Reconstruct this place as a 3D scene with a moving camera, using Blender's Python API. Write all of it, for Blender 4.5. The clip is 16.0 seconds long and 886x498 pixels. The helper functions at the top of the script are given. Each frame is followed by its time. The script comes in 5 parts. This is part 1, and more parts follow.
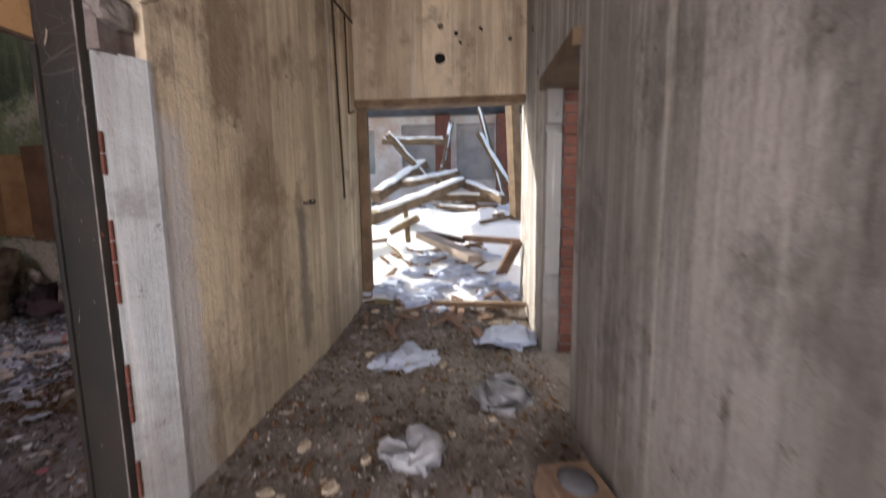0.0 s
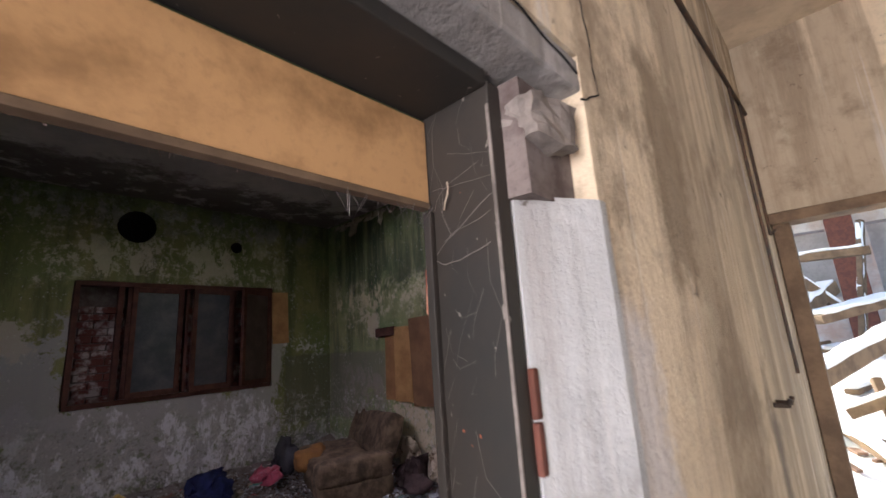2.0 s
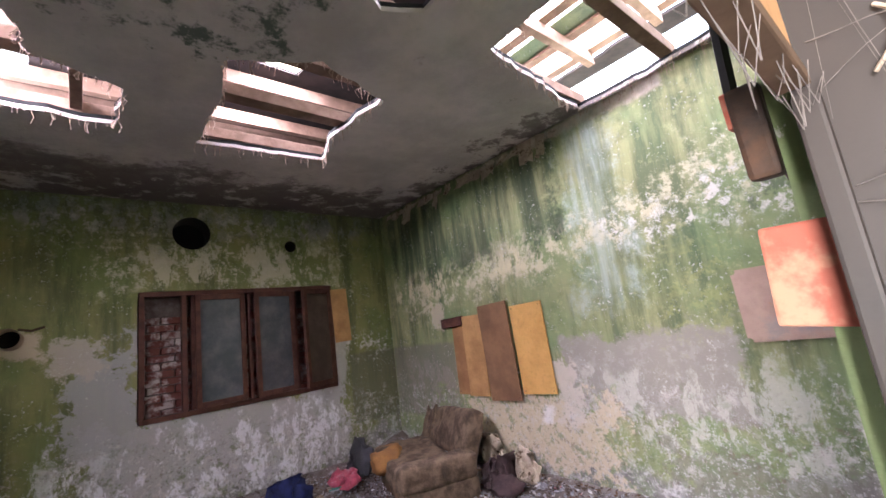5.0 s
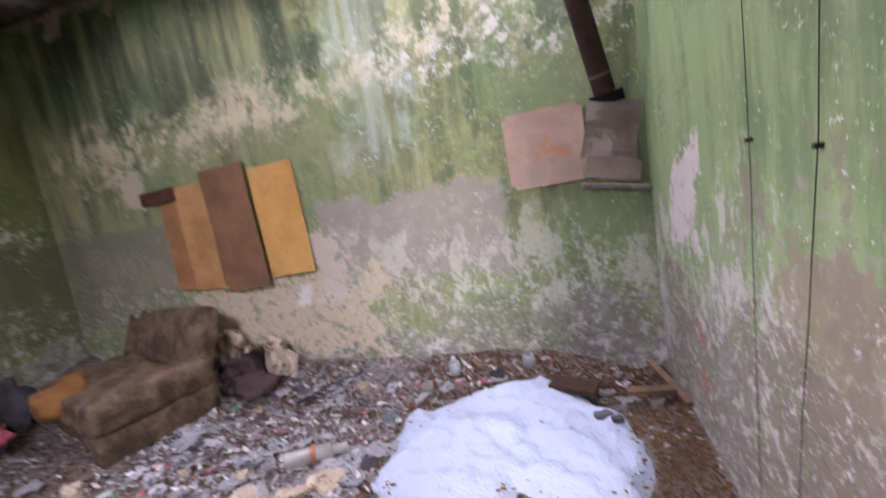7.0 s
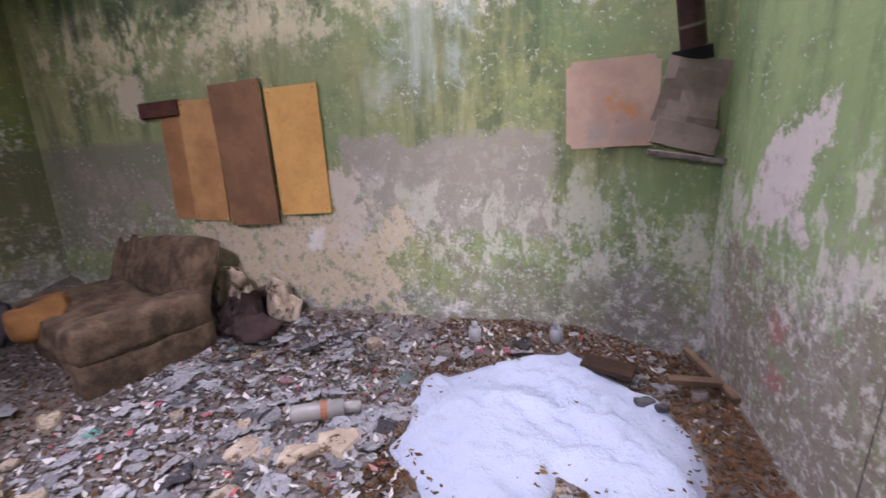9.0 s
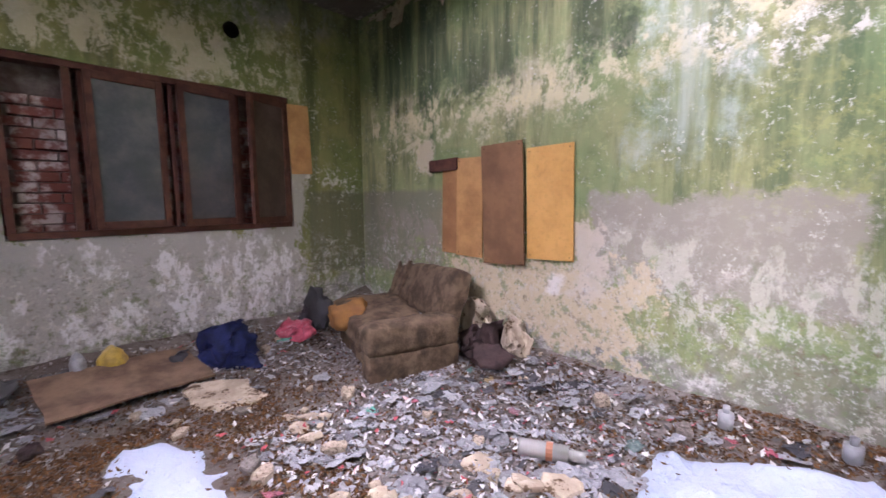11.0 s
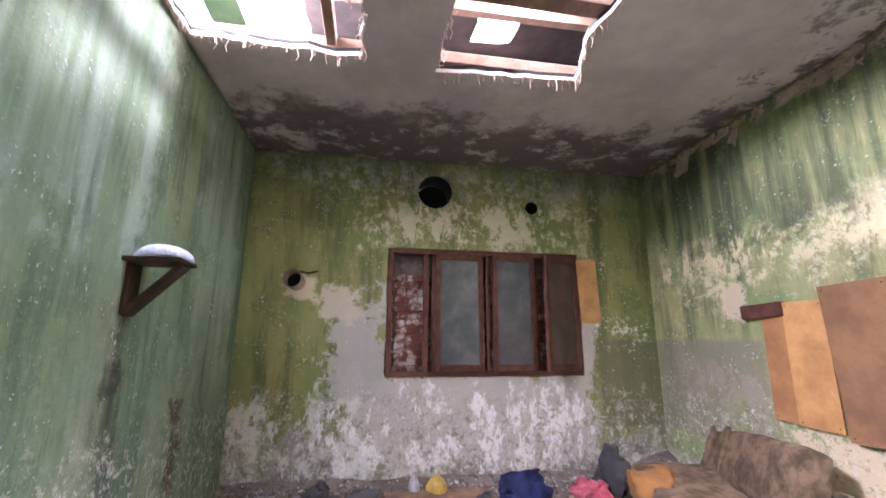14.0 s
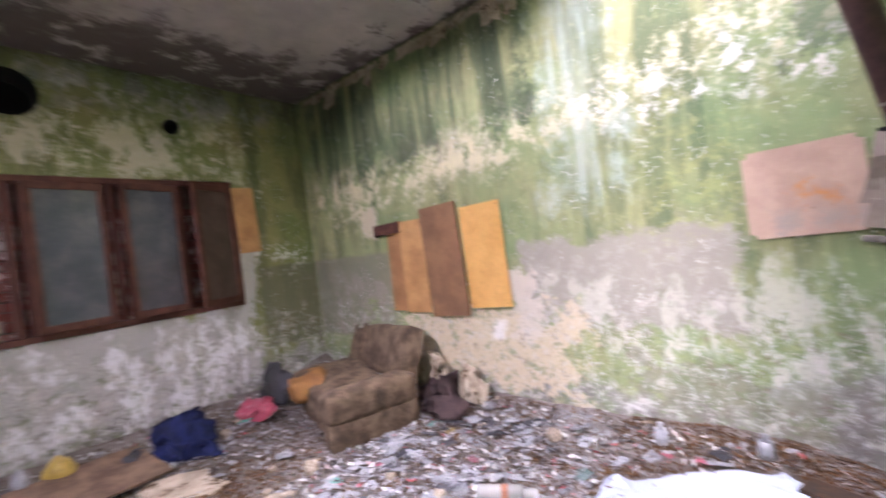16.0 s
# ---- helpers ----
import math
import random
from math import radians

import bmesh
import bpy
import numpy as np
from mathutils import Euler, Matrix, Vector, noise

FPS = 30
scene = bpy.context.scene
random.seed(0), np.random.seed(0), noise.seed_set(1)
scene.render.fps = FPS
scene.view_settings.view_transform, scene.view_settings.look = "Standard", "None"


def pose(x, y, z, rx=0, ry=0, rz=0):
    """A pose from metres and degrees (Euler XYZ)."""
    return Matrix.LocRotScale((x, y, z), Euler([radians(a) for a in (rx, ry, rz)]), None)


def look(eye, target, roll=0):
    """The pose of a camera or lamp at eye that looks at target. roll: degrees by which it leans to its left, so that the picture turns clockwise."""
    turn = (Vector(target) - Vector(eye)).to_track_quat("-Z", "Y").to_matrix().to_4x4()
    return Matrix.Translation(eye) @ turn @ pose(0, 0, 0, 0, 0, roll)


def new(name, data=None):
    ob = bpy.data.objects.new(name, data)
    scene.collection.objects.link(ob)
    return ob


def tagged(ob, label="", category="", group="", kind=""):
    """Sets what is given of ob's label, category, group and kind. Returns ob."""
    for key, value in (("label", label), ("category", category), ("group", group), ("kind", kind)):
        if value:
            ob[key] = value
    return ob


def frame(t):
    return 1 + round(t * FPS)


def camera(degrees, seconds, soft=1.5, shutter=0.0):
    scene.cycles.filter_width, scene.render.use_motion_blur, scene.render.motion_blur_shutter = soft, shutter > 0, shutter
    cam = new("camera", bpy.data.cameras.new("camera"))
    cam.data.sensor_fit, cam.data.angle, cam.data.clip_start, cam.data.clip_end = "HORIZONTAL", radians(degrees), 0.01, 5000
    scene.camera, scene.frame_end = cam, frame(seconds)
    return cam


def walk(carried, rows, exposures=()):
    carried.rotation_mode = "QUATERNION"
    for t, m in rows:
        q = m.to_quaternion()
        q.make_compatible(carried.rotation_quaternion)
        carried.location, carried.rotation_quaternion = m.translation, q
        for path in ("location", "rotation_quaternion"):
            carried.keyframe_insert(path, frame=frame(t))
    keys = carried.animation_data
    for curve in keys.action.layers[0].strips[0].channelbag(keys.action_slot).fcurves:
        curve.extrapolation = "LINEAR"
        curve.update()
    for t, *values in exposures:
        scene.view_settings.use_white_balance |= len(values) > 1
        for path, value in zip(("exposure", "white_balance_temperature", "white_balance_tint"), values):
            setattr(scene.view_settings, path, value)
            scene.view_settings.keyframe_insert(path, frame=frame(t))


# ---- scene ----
cam = camera(93.0, 16.0, soft=1.5, shutter=0.3)
PATH = [
    (0, (1.385, 1.129, 1.286), (1.256, 3.108, 1.029), -0.7),
    (0.5, (1.117, 1.43, 1.358), (0.893, 3.409, 1.545), 0.5),
    (1, (0.899, 1.64, 1.461), (0.415, 3.575, 1.612), -0.2),
    (1.5, (0.694, 1.793, 1.503), (-0.233, 3.546, 1.764), 0.1),
    (2, (0.46, 1.99, 1.572), (-0.876, 3.417, 1.994), -3.8),
    (2.5, (0.236, 2.055, 1.601), (-1.001, 3.543, 2.104), -4.0),
    (3, (0.094, 2.09, 1.616), (-1.265, 3.441, 2.188), -4.5),
    (3.5, (0.035, 2.077, 1.64), (-1.478, 3.255, 2.207), -5.5),
    (6, (-0.162, 2.133, 1.659), (-1.483, 3.614, 1.91), -10.9),
    (6.5, (-0.439, 2.33, 1.551), (-1.442, 4.051, 1.738), -15.6),
    (7, (-0.647, 2.603, 1.402), (-1.206, 4.502, 1.119), -9.5),
    (7.5, (-0.735, 2.744, 1.286), (-0.854, 4.619, 0.6), -7.1),
    (8, (-0.892, 2.812, 1.262), (-0.737, 4.676, 0.553), -3.0),
    (8.5, (-0.974, 2.802, 1.277), (-1.131, 4.707, 0.69), -2.8),
    (9, (-1.009, 2.767, 1.329), (-1.516, 4.647, 0.874), -2.5),
    (11.5, (-1.049, 2.521, 1.401), (-2.603, 3.759, 1.172), 1.3),
    (12, (-1.042, 2.48, 1.378), (-2.74, 3.494, 1.08), 2.1),
    (12.5, (-1.053, 2.407, 1.381), (-2.863, 3.213, 1.107), 2.2),
    (13, (-1.034, 2.346, 1.447), (-2.936, 2.952, 1.318), 1.7),
    (13.5, (-0.96, 2.371, 1.454), (-2.913, 2.774, 1.611), 1.5),
    (14, (-0.936, 2.372, 1.468), (-2.864, 2.684, 1.899), 0.2),
    (14.5, (-0.906, 2.386, 1.484), (-2.79, 2.73, 2.063), -2.7),
    (15, (-0.875, 2.411, 1.484), (-2.754, 2.866, 1.994), -5.7),
    (15.5, (-0.879, 2.312, 1.513), (-2.648, 3.214, 1.755), -6.8),
    (16, (-0.768, 2.52, 1.487), (-2.043, 4.061, 1.472), -7.0),
]
walk(cam, [(t, look(eye, target, roll)) for t, eye, target, roll in PATH], [(0.0, 1.2), (0.5, 2.15), (1.5, 1.95), (2.0, 1.85), (2.5, 2.35), (3.0, 2.85), (3.5, 3.35), (6.0, 3.5), (7.0, 3.25), (9.0, 3.1), (11.5, 3.7), (12.5, 3.85), (13.5, 4.45), (14.5, 4.55), (15.3, 4.4), (16.0, 4.05)])


# ---- light ----
SUN_WAY = Vector((1.69, -1.05, -0.9)).normalized()
world = bpy.data.worlds.new("sky")
scene.world = world
world.use_nodes = True
_sky = world.node_tree.nodes.new("ShaderNodeTexSky")
_sky.sky_type, _sky.sun_disc = "NISHITA", False
_sky.sun_elevation = math.asin(-SUN_WAY.z)
_sky.sun_rotation = math.atan2(-SUN_WAY.x, -SUN_WAY.y)
_sky.dust_density = 2.0
world.node_tree.nodes["Background"].inputs["Strength"].default_value = 0.15
world.node_tree.links.new(_sky.outputs[0], world.node_tree.nodes["Background"].inputs[0])
sun = new("sun", bpy.data.lights.new("sun", "SUN"))
sun.data.energy, sun.data.angle, sun.data.color = 4.5, radians(0.5), (1.0, 0.93, 0.82)
sun.matrix_world = look((0, 0, 20), Vector((0, 0, 20)) + SUN_WAY)


def daylight(name, at, size, towards, watts, colour):
    """Sky light standing in an opening."""
    ob = new(name, bpy.data.lights.new(name, "AREA"))
    ob.data.shape, ob.data.size, ob.data.size_y, ob.data.energy, ob.data.color = "RECTANGLE", *size, watts, colour
    ob.matrix_world = look(at, Vector(at) + Vector(towards))
    return ob


SKY = (1.05, 0.93, 1.16)
daylight("daylight_roof_gap_south", (-3.75, 0.85, 4.42), (2.0, 1.5), (0, 0.001, -1), 20, SKY)
daylight("daylight_attic_opening_south", (-3.6, 0.97, 3.93), (2.4, 0.8), (0, 1, -0.5), 55, SKY)
daylight("daylight_roof_gap_north", (-1.35, 5.42, 4.42), (2.4, 1.9), (0, 0.001, -1), 66, SKY)
daylight("daylight_roof_hole", (-4.30, 3.41, 4.42), (0.36, 0.36), (0, 0.001, -1), 12, SKY)
daylight("daylight_roof_hole_east", (-3.56, 3.50, 4.42), (0.36, 0.36), (0, 0.001, -1), 12, SKY)
daylight("daylight_corridor_back", (1.07, -1.42, 1.25), (1.6, 2.2), (0, 1, 0.0), 80, (1.04, 0.95, 0.99))
daylight("daylight_side_room", (3.4, 3.6, 3.2), (2.2, 3.0), (0, 0.3, -1), 40, (1.0, 0.93, 0.82))


# ---- material kit ----
class Net:
    """Short names for building one node material."""

    def __init__(self, name, rough=0.85, metal=0.0, spec=0.3):
        self.m = bpy.data.materials.new(name)
        self.m.use_nodes = True
        self.t = self.m.node_tree
        self.b = self.t.nodes["Principled BSDF"]
        self.b.inputs["Roughness"].default_value = rough
        self.b.inputs["Metallic"].default_value = metal
        self.b.inputs["Specular IOR Level"].default_value = spec
        tc = self.t.nodes.new("ShaderNodeTexCoord")
        self.co = tc.outputs["Object"]
        sep = self.t.nodes.new("ShaderNodeSeparateXYZ")
        self.t.links.new(self.co, sep.inputs[0])
        self.x, self.y, self.z = sep.outputs

    def put(self, sock, v):
        if hasattr(v, "is_linked"):
            self.t.links.new(v, sock)
        else:
            sock.default_value = v

    def math(self, op, a, b=0.0, clamp=False):
        n = self.t.nodes.new("ShaderNodeMath")
        n.operation, n.use_clamp = op, clamp
        self.put(n.inputs[0], a)
        self.put(n.inputs[1], b)
        return n.outputs[0]

    def mul(self, a, b):
        return self.math("MULTIPLY", a, b)

    def add(self, a, b):
        return self.math("ADD", a, b)

    def sub(self, a, b):
        return self.math("SUBTRACT", a, b)

    def scaled(self, sx, sy, sz):
        n = self.t.nodes.new("ShaderNodeMapping")
        self.t.links.new(self.co, n.inputs[0])
        n.inputs["Scale"].default_value = (sx, sy, sz)
        return n.outputs[0]

    def noise(self, scale, detail=4.0, rough=0.6, vec=None, seed=0.0):
        n = self.t.nodes.new("ShaderNodeTexNoise")
        n.noise_dimensions = "4D"
        n.inputs["W"].default_value = seed
        n.inputs["Scale"].default_value, n.inputs["Detail"].default_value, n.inputs["Roughness"].default_value = scale, detail, rough
        self.t.links.new(vec or self.co, n.inputs["Vector"])
        return n.outputs[0]

    def step(self, v, lo, hi):
        n = self.t.nodes.new("ShaderNodeMapRange")
        n.interpolation_type = "SMOOTHSTEP"
        self.put(n.inputs[0], v)
        n.inputs[1].default_value, n.inputs[2].default_value = lo, hi
        return n.outputs[0]

    def mix(self, f, a, b):
        n = self.t.nodes.new("ShaderNodeMix")
        n.data_type = "RGBA"
        self.put(n.inputs[0], f)
        for s, v in ((n.inputs[6], a), (n.inputs[7], b)):
            self.put(s, v if hasattr(v, "is_linked") else (*v, 1.0))
        return n.outputs[2]

    def blot(self, u, v, cu, cv, hu, hv, ragged=0.2, soft=0.05, seed=0.0, scale=3.6):
        """1 inside a ragged rectangle round (cu, cv), 0 outside."""
        w = self.mul(self.sub(self.noise(scale, 9, 0.76, seed=seed), 0.5), 0.25 + ragged * 6)
        du = self.sub(hu, self.math("ABSOLUTE", self.sub(u, cu)))
        dv = self.sub(hv, self.math("ABSOLUTE", self.sub(v, cv)))
        return self.step(self.add(self.math("MINIMUM", du, dv), w), -soft, soft)

    def random(self):
        return self.t.nodes.new("ShaderNodeObjectInfo").outputs["Random"]

    def island(self):
        return self.t.nodes.new("ShaderNodeNewGeometry").outputs["Random Per Island"]

    def done(self, colour, bump=None, strength=0.4, dist=0.01):
        self.put(self.b.inputs["Base Color"], colour if hasattr(colour, "is_linked") else (*colour, 1.0))
        if bump is not None:
            n = self.t.nodes.new("ShaderNodeBump")
            n.inputs["Strength"].default_value, n.inputs["Distance"].default_value = strength, dist
            self.put(n.inputs["Height"], bump)
            self.t.links.new(n.outputs[0], self.b.inputs["Normal"])
        return self.m


def plain(name, c, c2=None, scale=8.0, rough=0.8, metal=0.0, strength=0.4, dist=0.006, vary=0.0, stretch=(1, 1, 1), lo=0.35, hi=0.65, placed=False):
    n = Net(name, rough, metal)
    if placed:
        n.co = n.t.nodes.new("ShaderNodeNewGeometry").outputs["Position"]
    vec = n.scaled(*stretch)
    a = n.noise(scale, 6, 0.65, vec)
    fine = n.noise(scale * 9, 3, 0.6, vec, 3.0)
    col = n.mix(n.step(a, lo, hi), c, c2 or tuple(v * 0.6 for v in c))
    col = n.mix(n.mul(n.step(fine, 0.5, 0.75), 0.35), col, tuple(v * 0.55 for v in c))
    if vary:
        col = n.mix(n.mul(n.random(), vary), col, tuple(v * 0.4 for v in c))
    return n.done(col, n.add(a, n.mul(fine, 0.4)), strength, dist)


GREY = (0.36, 0.34, 0.34)


def green_paint(name, horizontal, hue, patches, low=1.0, low_edge=0.35, mould=2.6, seed=0.0, flakes=0.62):
    """Old limewash in green on plaster: streaks, flakes, bare plaster low down, mould high up; some patches hold
    painted light.
    """
    n = Net(name, 0.8)
    u = n.x if horizontal == "x" else n.y
    streak = n.noise(1.0, 6, 0.7, n.scaled(4.5, 4.5, 0.6), seed)
    streak2 = n.noise(1.0, 3, 0.6, n.scaled(22, 22, 0.8), seed + 5)
    big = n.noise(1.3, 4, 0.6, seed=seed + 1)
    mid = n.noise(5.0, 6, 0.7, seed=seed + 2)
    fine = n.noise(38.0, 5, 0.7, seed=seed + 3)
    dark, bright, sallow = hue
    col = n.mix(n.step(big, 0.36, 0.62), bright, sallow)
    col = n.mix(n.mul(n.step(n.add(streak, n.mul(n.sub(big, 0.5), 0.5)), 0.45, 0.68), 0.7), col, dark)
    col = n.mix(n.mul(n.step(mid, 0.48, 0.68), 0.5), col, tuple(v * 0.55 for v in bright))
    col = n.mix(n.mul(n.step(n.noise(14, 7, 0.75, seed=seed + 31), 0.54, 0.66), 0.4), col, tuple(v * 1.35 for v in sallow))
    col = n.mix(n.mul(n.step(streak2, 0.55, 0.75), 0.13), col, (0.38, 0.46, 0.36))
    # bare plaster low on the wall
    lowness = n.step(n.add(n.sub(low, n.z), n.mul(n.sub(n.noise(1.6, 5, 0.65, seed=seed + 7), 0.5), 1.7)), 0.0, low_edge)
    bare = n.mix(n.step(n.noise(2.2, 6, 0.7, seed=seed + 8), 0.38, 0.62), (0.20, 0.19, 0.19), (0.42, 0.40, 0.40))
    whites = n.step(n.noise(6.0, 8, 0.75, seed=seed + 9), 0.53, 0.6)
    bare = n.mix(n.mul(whites, 0.85), bare, (0.72, 0.71, 0.73))
    greenish = n.step(n.noise(3.0, 6, 0.7, seed=seed + 4), 0.5, 0.6)
    bare = n.mix(n.mul(greenish, 0.6), bare, bright)
    col = n.mix(n.mul(lowness, 0.92), col, bare)
    for kind, cu, cv, hu, hv, ragged, colour, strength in patches:
        if kind == "patch":
            mask = n.blot(u, n.z, cu, cv, hu, hv, ragged, 0.03, seed + cu)
        elif kind == "flakes":
            mask = n.mul(n.blot(u, n.z, cu, cv, hu, hv, ragged, 0.12, seed + cu), n.step(n.noise(11.0, 8, 0.75, seed=seed + cu), 0.5, 0.58))
        elif kind == "slant":
            zz = n.sub(n.z, n.mul(n.sub(u, cu), 0.13))
            mask = n.mul(n.blot(u, zz, cu, cv, hu, hv, ragged, 0.12, seed + cu), n.step(n.noise(9.0, 8, 0.75, seed=seed + cu), 0.47, 0.57))
        elif kind == "splash":
            mask = n.mul(n.blot(u, n.z, cu, cv, hu, hv, ragged, 0.12, seed + cu), n.step(n.noise(1.0, 10, 0.74, n.scaled(5.2, 5.2, 2.6), seed + cu + 3), 0.5, 0.545))
        else:
            mask = n.mul(n.blot(u, n.z, cu, cv, hu, hv, ragged, 0.15, seed + cu), n.step(n.noise(1.0, 4, 0.6, n.scaled(6, 6, 0.55), seed + cu), 0.36, 0.62))
        col = n.mix(n.mul(mask, strength), col, colour)
    near_floor = n.step(n.add(n.sub(1.15, n.z), n.mul(n.sub(mid, 0.5), 1.2)), 0.0, 0.5)
    for sc, a, b, tone, k in ((13.0, 0.53, 0.58, (0.64, 0.61, 0.57), 0.6), (8.0, 0.53, 0.6, tuple(v * 0.8 for v in bright), 0.65), (15.0, 0.55, 0.61, (0.20, 0.15, 0.11), 0.55), (32.0, 0.55, 0.6, (0.70, 0.69, 0.68), 0.6), (21.0, 0.56, 0.61, (0.10, 0.11, 0.07), 0.5)):
        col = n.mix(n.mul(n.mul(near_floor, n.step(n.noise(sc, 9, 0.76, seed=seed + sc), a, b)), k), col, tone)
    specks = n.step(n.add(fine, n.mul(n.sub(mid, 0.5), 0.5)), flakes, flakes + 0.05)
    col = n.mix(n.mul(specks, 0.8), col, (0.66, 0.66, 0.6))
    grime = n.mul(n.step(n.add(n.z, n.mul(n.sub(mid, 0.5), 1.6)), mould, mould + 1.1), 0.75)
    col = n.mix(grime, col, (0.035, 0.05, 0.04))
    return n.done(col, n.add(n.add(n.mul(lowness, -0.4), n.mul(specks, -0.5)), n.add(mid, n.mul(fine, 0.35))), 0.55, 0.012)


LEAF = ((0.055, 0.105, 0.06), (0.23, 0.31, 0.15), (0.40, 0.405, 0.21))
TEAL = ((0.04, 0.095, 0.065), (0.155, 0.245, 0.155), (0.22, 0.295, 0.175))
OLIVE = ((0.055, 0.08, 0.04), (0.185, 0.235, 0.09), (0.28, 0.285, 0.12))
green_n = green_paint("green_paint_n", "x", LEAF, [
    ("patch", -1.72, 1.10, 0.70, 0.32, 0.04, (0.36, 0.33, 0.29), 0.92),
    ("flakes", -1.72, 1.05, 0.7, 0.35, 0.2, (0.46, 0.435, 0.40), 0.5),
    ("patch", -4.6, 1.05, 0.66, 0.44, -0.02, (0.22, 0.215, 0.18), 0.7),
    ("splash", -4.4, 0.95, 0.6, 0.35, 0.1, (0.34, 0.30, 0.26), 0.7),
    ("splash", -3.6, 2.25, 1.5, 0.17, 0.12, (0.74, 0.68, 0.46), 0.9),
    ("splash", -1.2, 0.75, 1.1, 0.4, 0.2, (0.60, 0.60, 0.52), 0.7),
    ("patch", -2.3, 3.36, 1.2, 0.05, 0.0, (0.66, 0.56, 0.48), 0.85),
    ("flakes", -3.2, 0.6, 1.2, 0.35, 0.2, (0.26, 0.34, 0.13), 0.7),
    ("patch", -2.95, 0.55, 0.9, 0.3, 0.25, (0.68, 0.58, 0.42), 0.85),
    ("patch", -2.43, 0.95, 0.12, 0.25, 0.12, (0.66, 0.6, 0.52), 0.85),
    ("patch", -4.2, 1.83, 0.11, 0.14, 0.08, (0.62, 0.56, 0.43), 0.9),
    ("patch", -2.716, 0.737, 0.05, 0.07, 0.03, (0.8, 0.77, 0.74), 1.0),
    ("slant", -2.6, 2.28, 2.2, 0.20, 0.2, (0.66, 0.62, 0.44), 0.9),
    ("flakes", -1.0, 2.28, 0.9, 0.16, 0.2, (0.74, 0.72, 0.68), 0.9),
    ("flakes", -1.2, 1.75, 0.28, 0.4, 0.2, (0.50, 0.50, 0.2), 0.35),
    # painted light: pale bluish fall from the north ceiling hole onto the wall
    ("streak", -1.85, 2.55, 0.22, 0.85, 0.2, (0.55, 0.63, 0.61), 0.65),
    ("streak", -3.6, 2.85, 1.4, 0.5, 0.3, (0.03, 0.055, 0.035), 0.8),
    ("patch", -0.55, 2.6, 0.1, 0.3, 0.2, (0.10, 0.13, 0.09), 0.6),
    ("patch", -0.9, 0.35, 0.7, 0.18, 0.15, (0.22, 0.21, 0.18), 0.6)], low=0.55, mould=2.9, seed=1.0)
green_w = green_paint("green_paint_w", "y", OLIVE, [
    ("patch", 3.35, 0.75, 1.35, 0.42, 0.2, (0.50, 0.49, 0.50), 0.85),
    ("splash", 3.4, 0.62, 1.5, 0.36, 0.2, (0.84, 0.84, 0.88), 0.95),
    ("splash", 1.7, 0.5, 0.7, 0.4, 0.2, (0.66, 0.68, 0.68), 0.8),
    ("splash", 3.6, 2.72, 1.1, 0.25, 0.15, (0.62, 0.60, 0.44), 0.8),
    ("splash", 3.2, 3.22, 1.9, 0.14, 0.1, (0.36, 0.36, 0.34), 0.8),
    ("patch", 2.25, 1.45, 0.28, 0.5, 0.2, (0.43, 0.43, 0.43), 0.85),
    ("patch", 2.05, 1.85, 0.16, 0.12, 0.12, (0.52, 0.48, 0.40), 0.9),
    ("patch", 1.62, 1.98, 0.15, 0.12, 0.05, (0.6, 0.52, 0.4), 0.95),
    ("patch", 5.2, 1.05, 0.42, 0.44, -0.02, (0.15, 0.155, 0.11), 0.7),
    ("flakes", 4.9, 1.62, 0.5, 0.12, 0.12, (0.7, 0.7, 0.66), 0.9),
    ("flakes", 3.5, 2.75, 1.3, 0.3, 0.25, (0.60, 0.58, 0.45), 0.85),
    ("flakes", 2.8, 3.2, 1.6, 0.15, 0.2, (0.55, 0.54, 0.48), 0.7),
    ("patch", 4.62, 1.45, 0.12, 0.35, 0.05, (0.5, 0.49, 0.47), 0.8)], low=0.75, mould=2.7, seed=7.0)
green_s = green_paint("green_paint_s", "x", TEAL, [
    ("patch", -3.38, 1.45, 0.05, 0.22, 0.06, (0.05, 0.045, 0.035), 0.8),
    ("streak", -3.4, 1.1, 0.16, 0.5, 0.12, (0.03, 0.045, 0.03), 0.8),
    ("streak", -3.18, 1.35, 0.10, 0.5, 0.15, (0.40, 0.42, 0.32), 0.55),
    ("streak", -4.6, 2.2, 0.4, 1.2, 0.3, (0.34, 0.46, 0.38), 0.45),
    ("patch", -4.175, 0.75, 0.07, 0.28, 0.06, (0.09, 0.06, 0.04), 0.9),
    # pale light under the south ceiling hole, put into the paint colour
    ("streak", -2.6, 2.7, 0.9, 0.8, 0.3, (0.5, 0.6, 0.55), 0.4)], low=0.25, mould=3.3, seed=13.0)
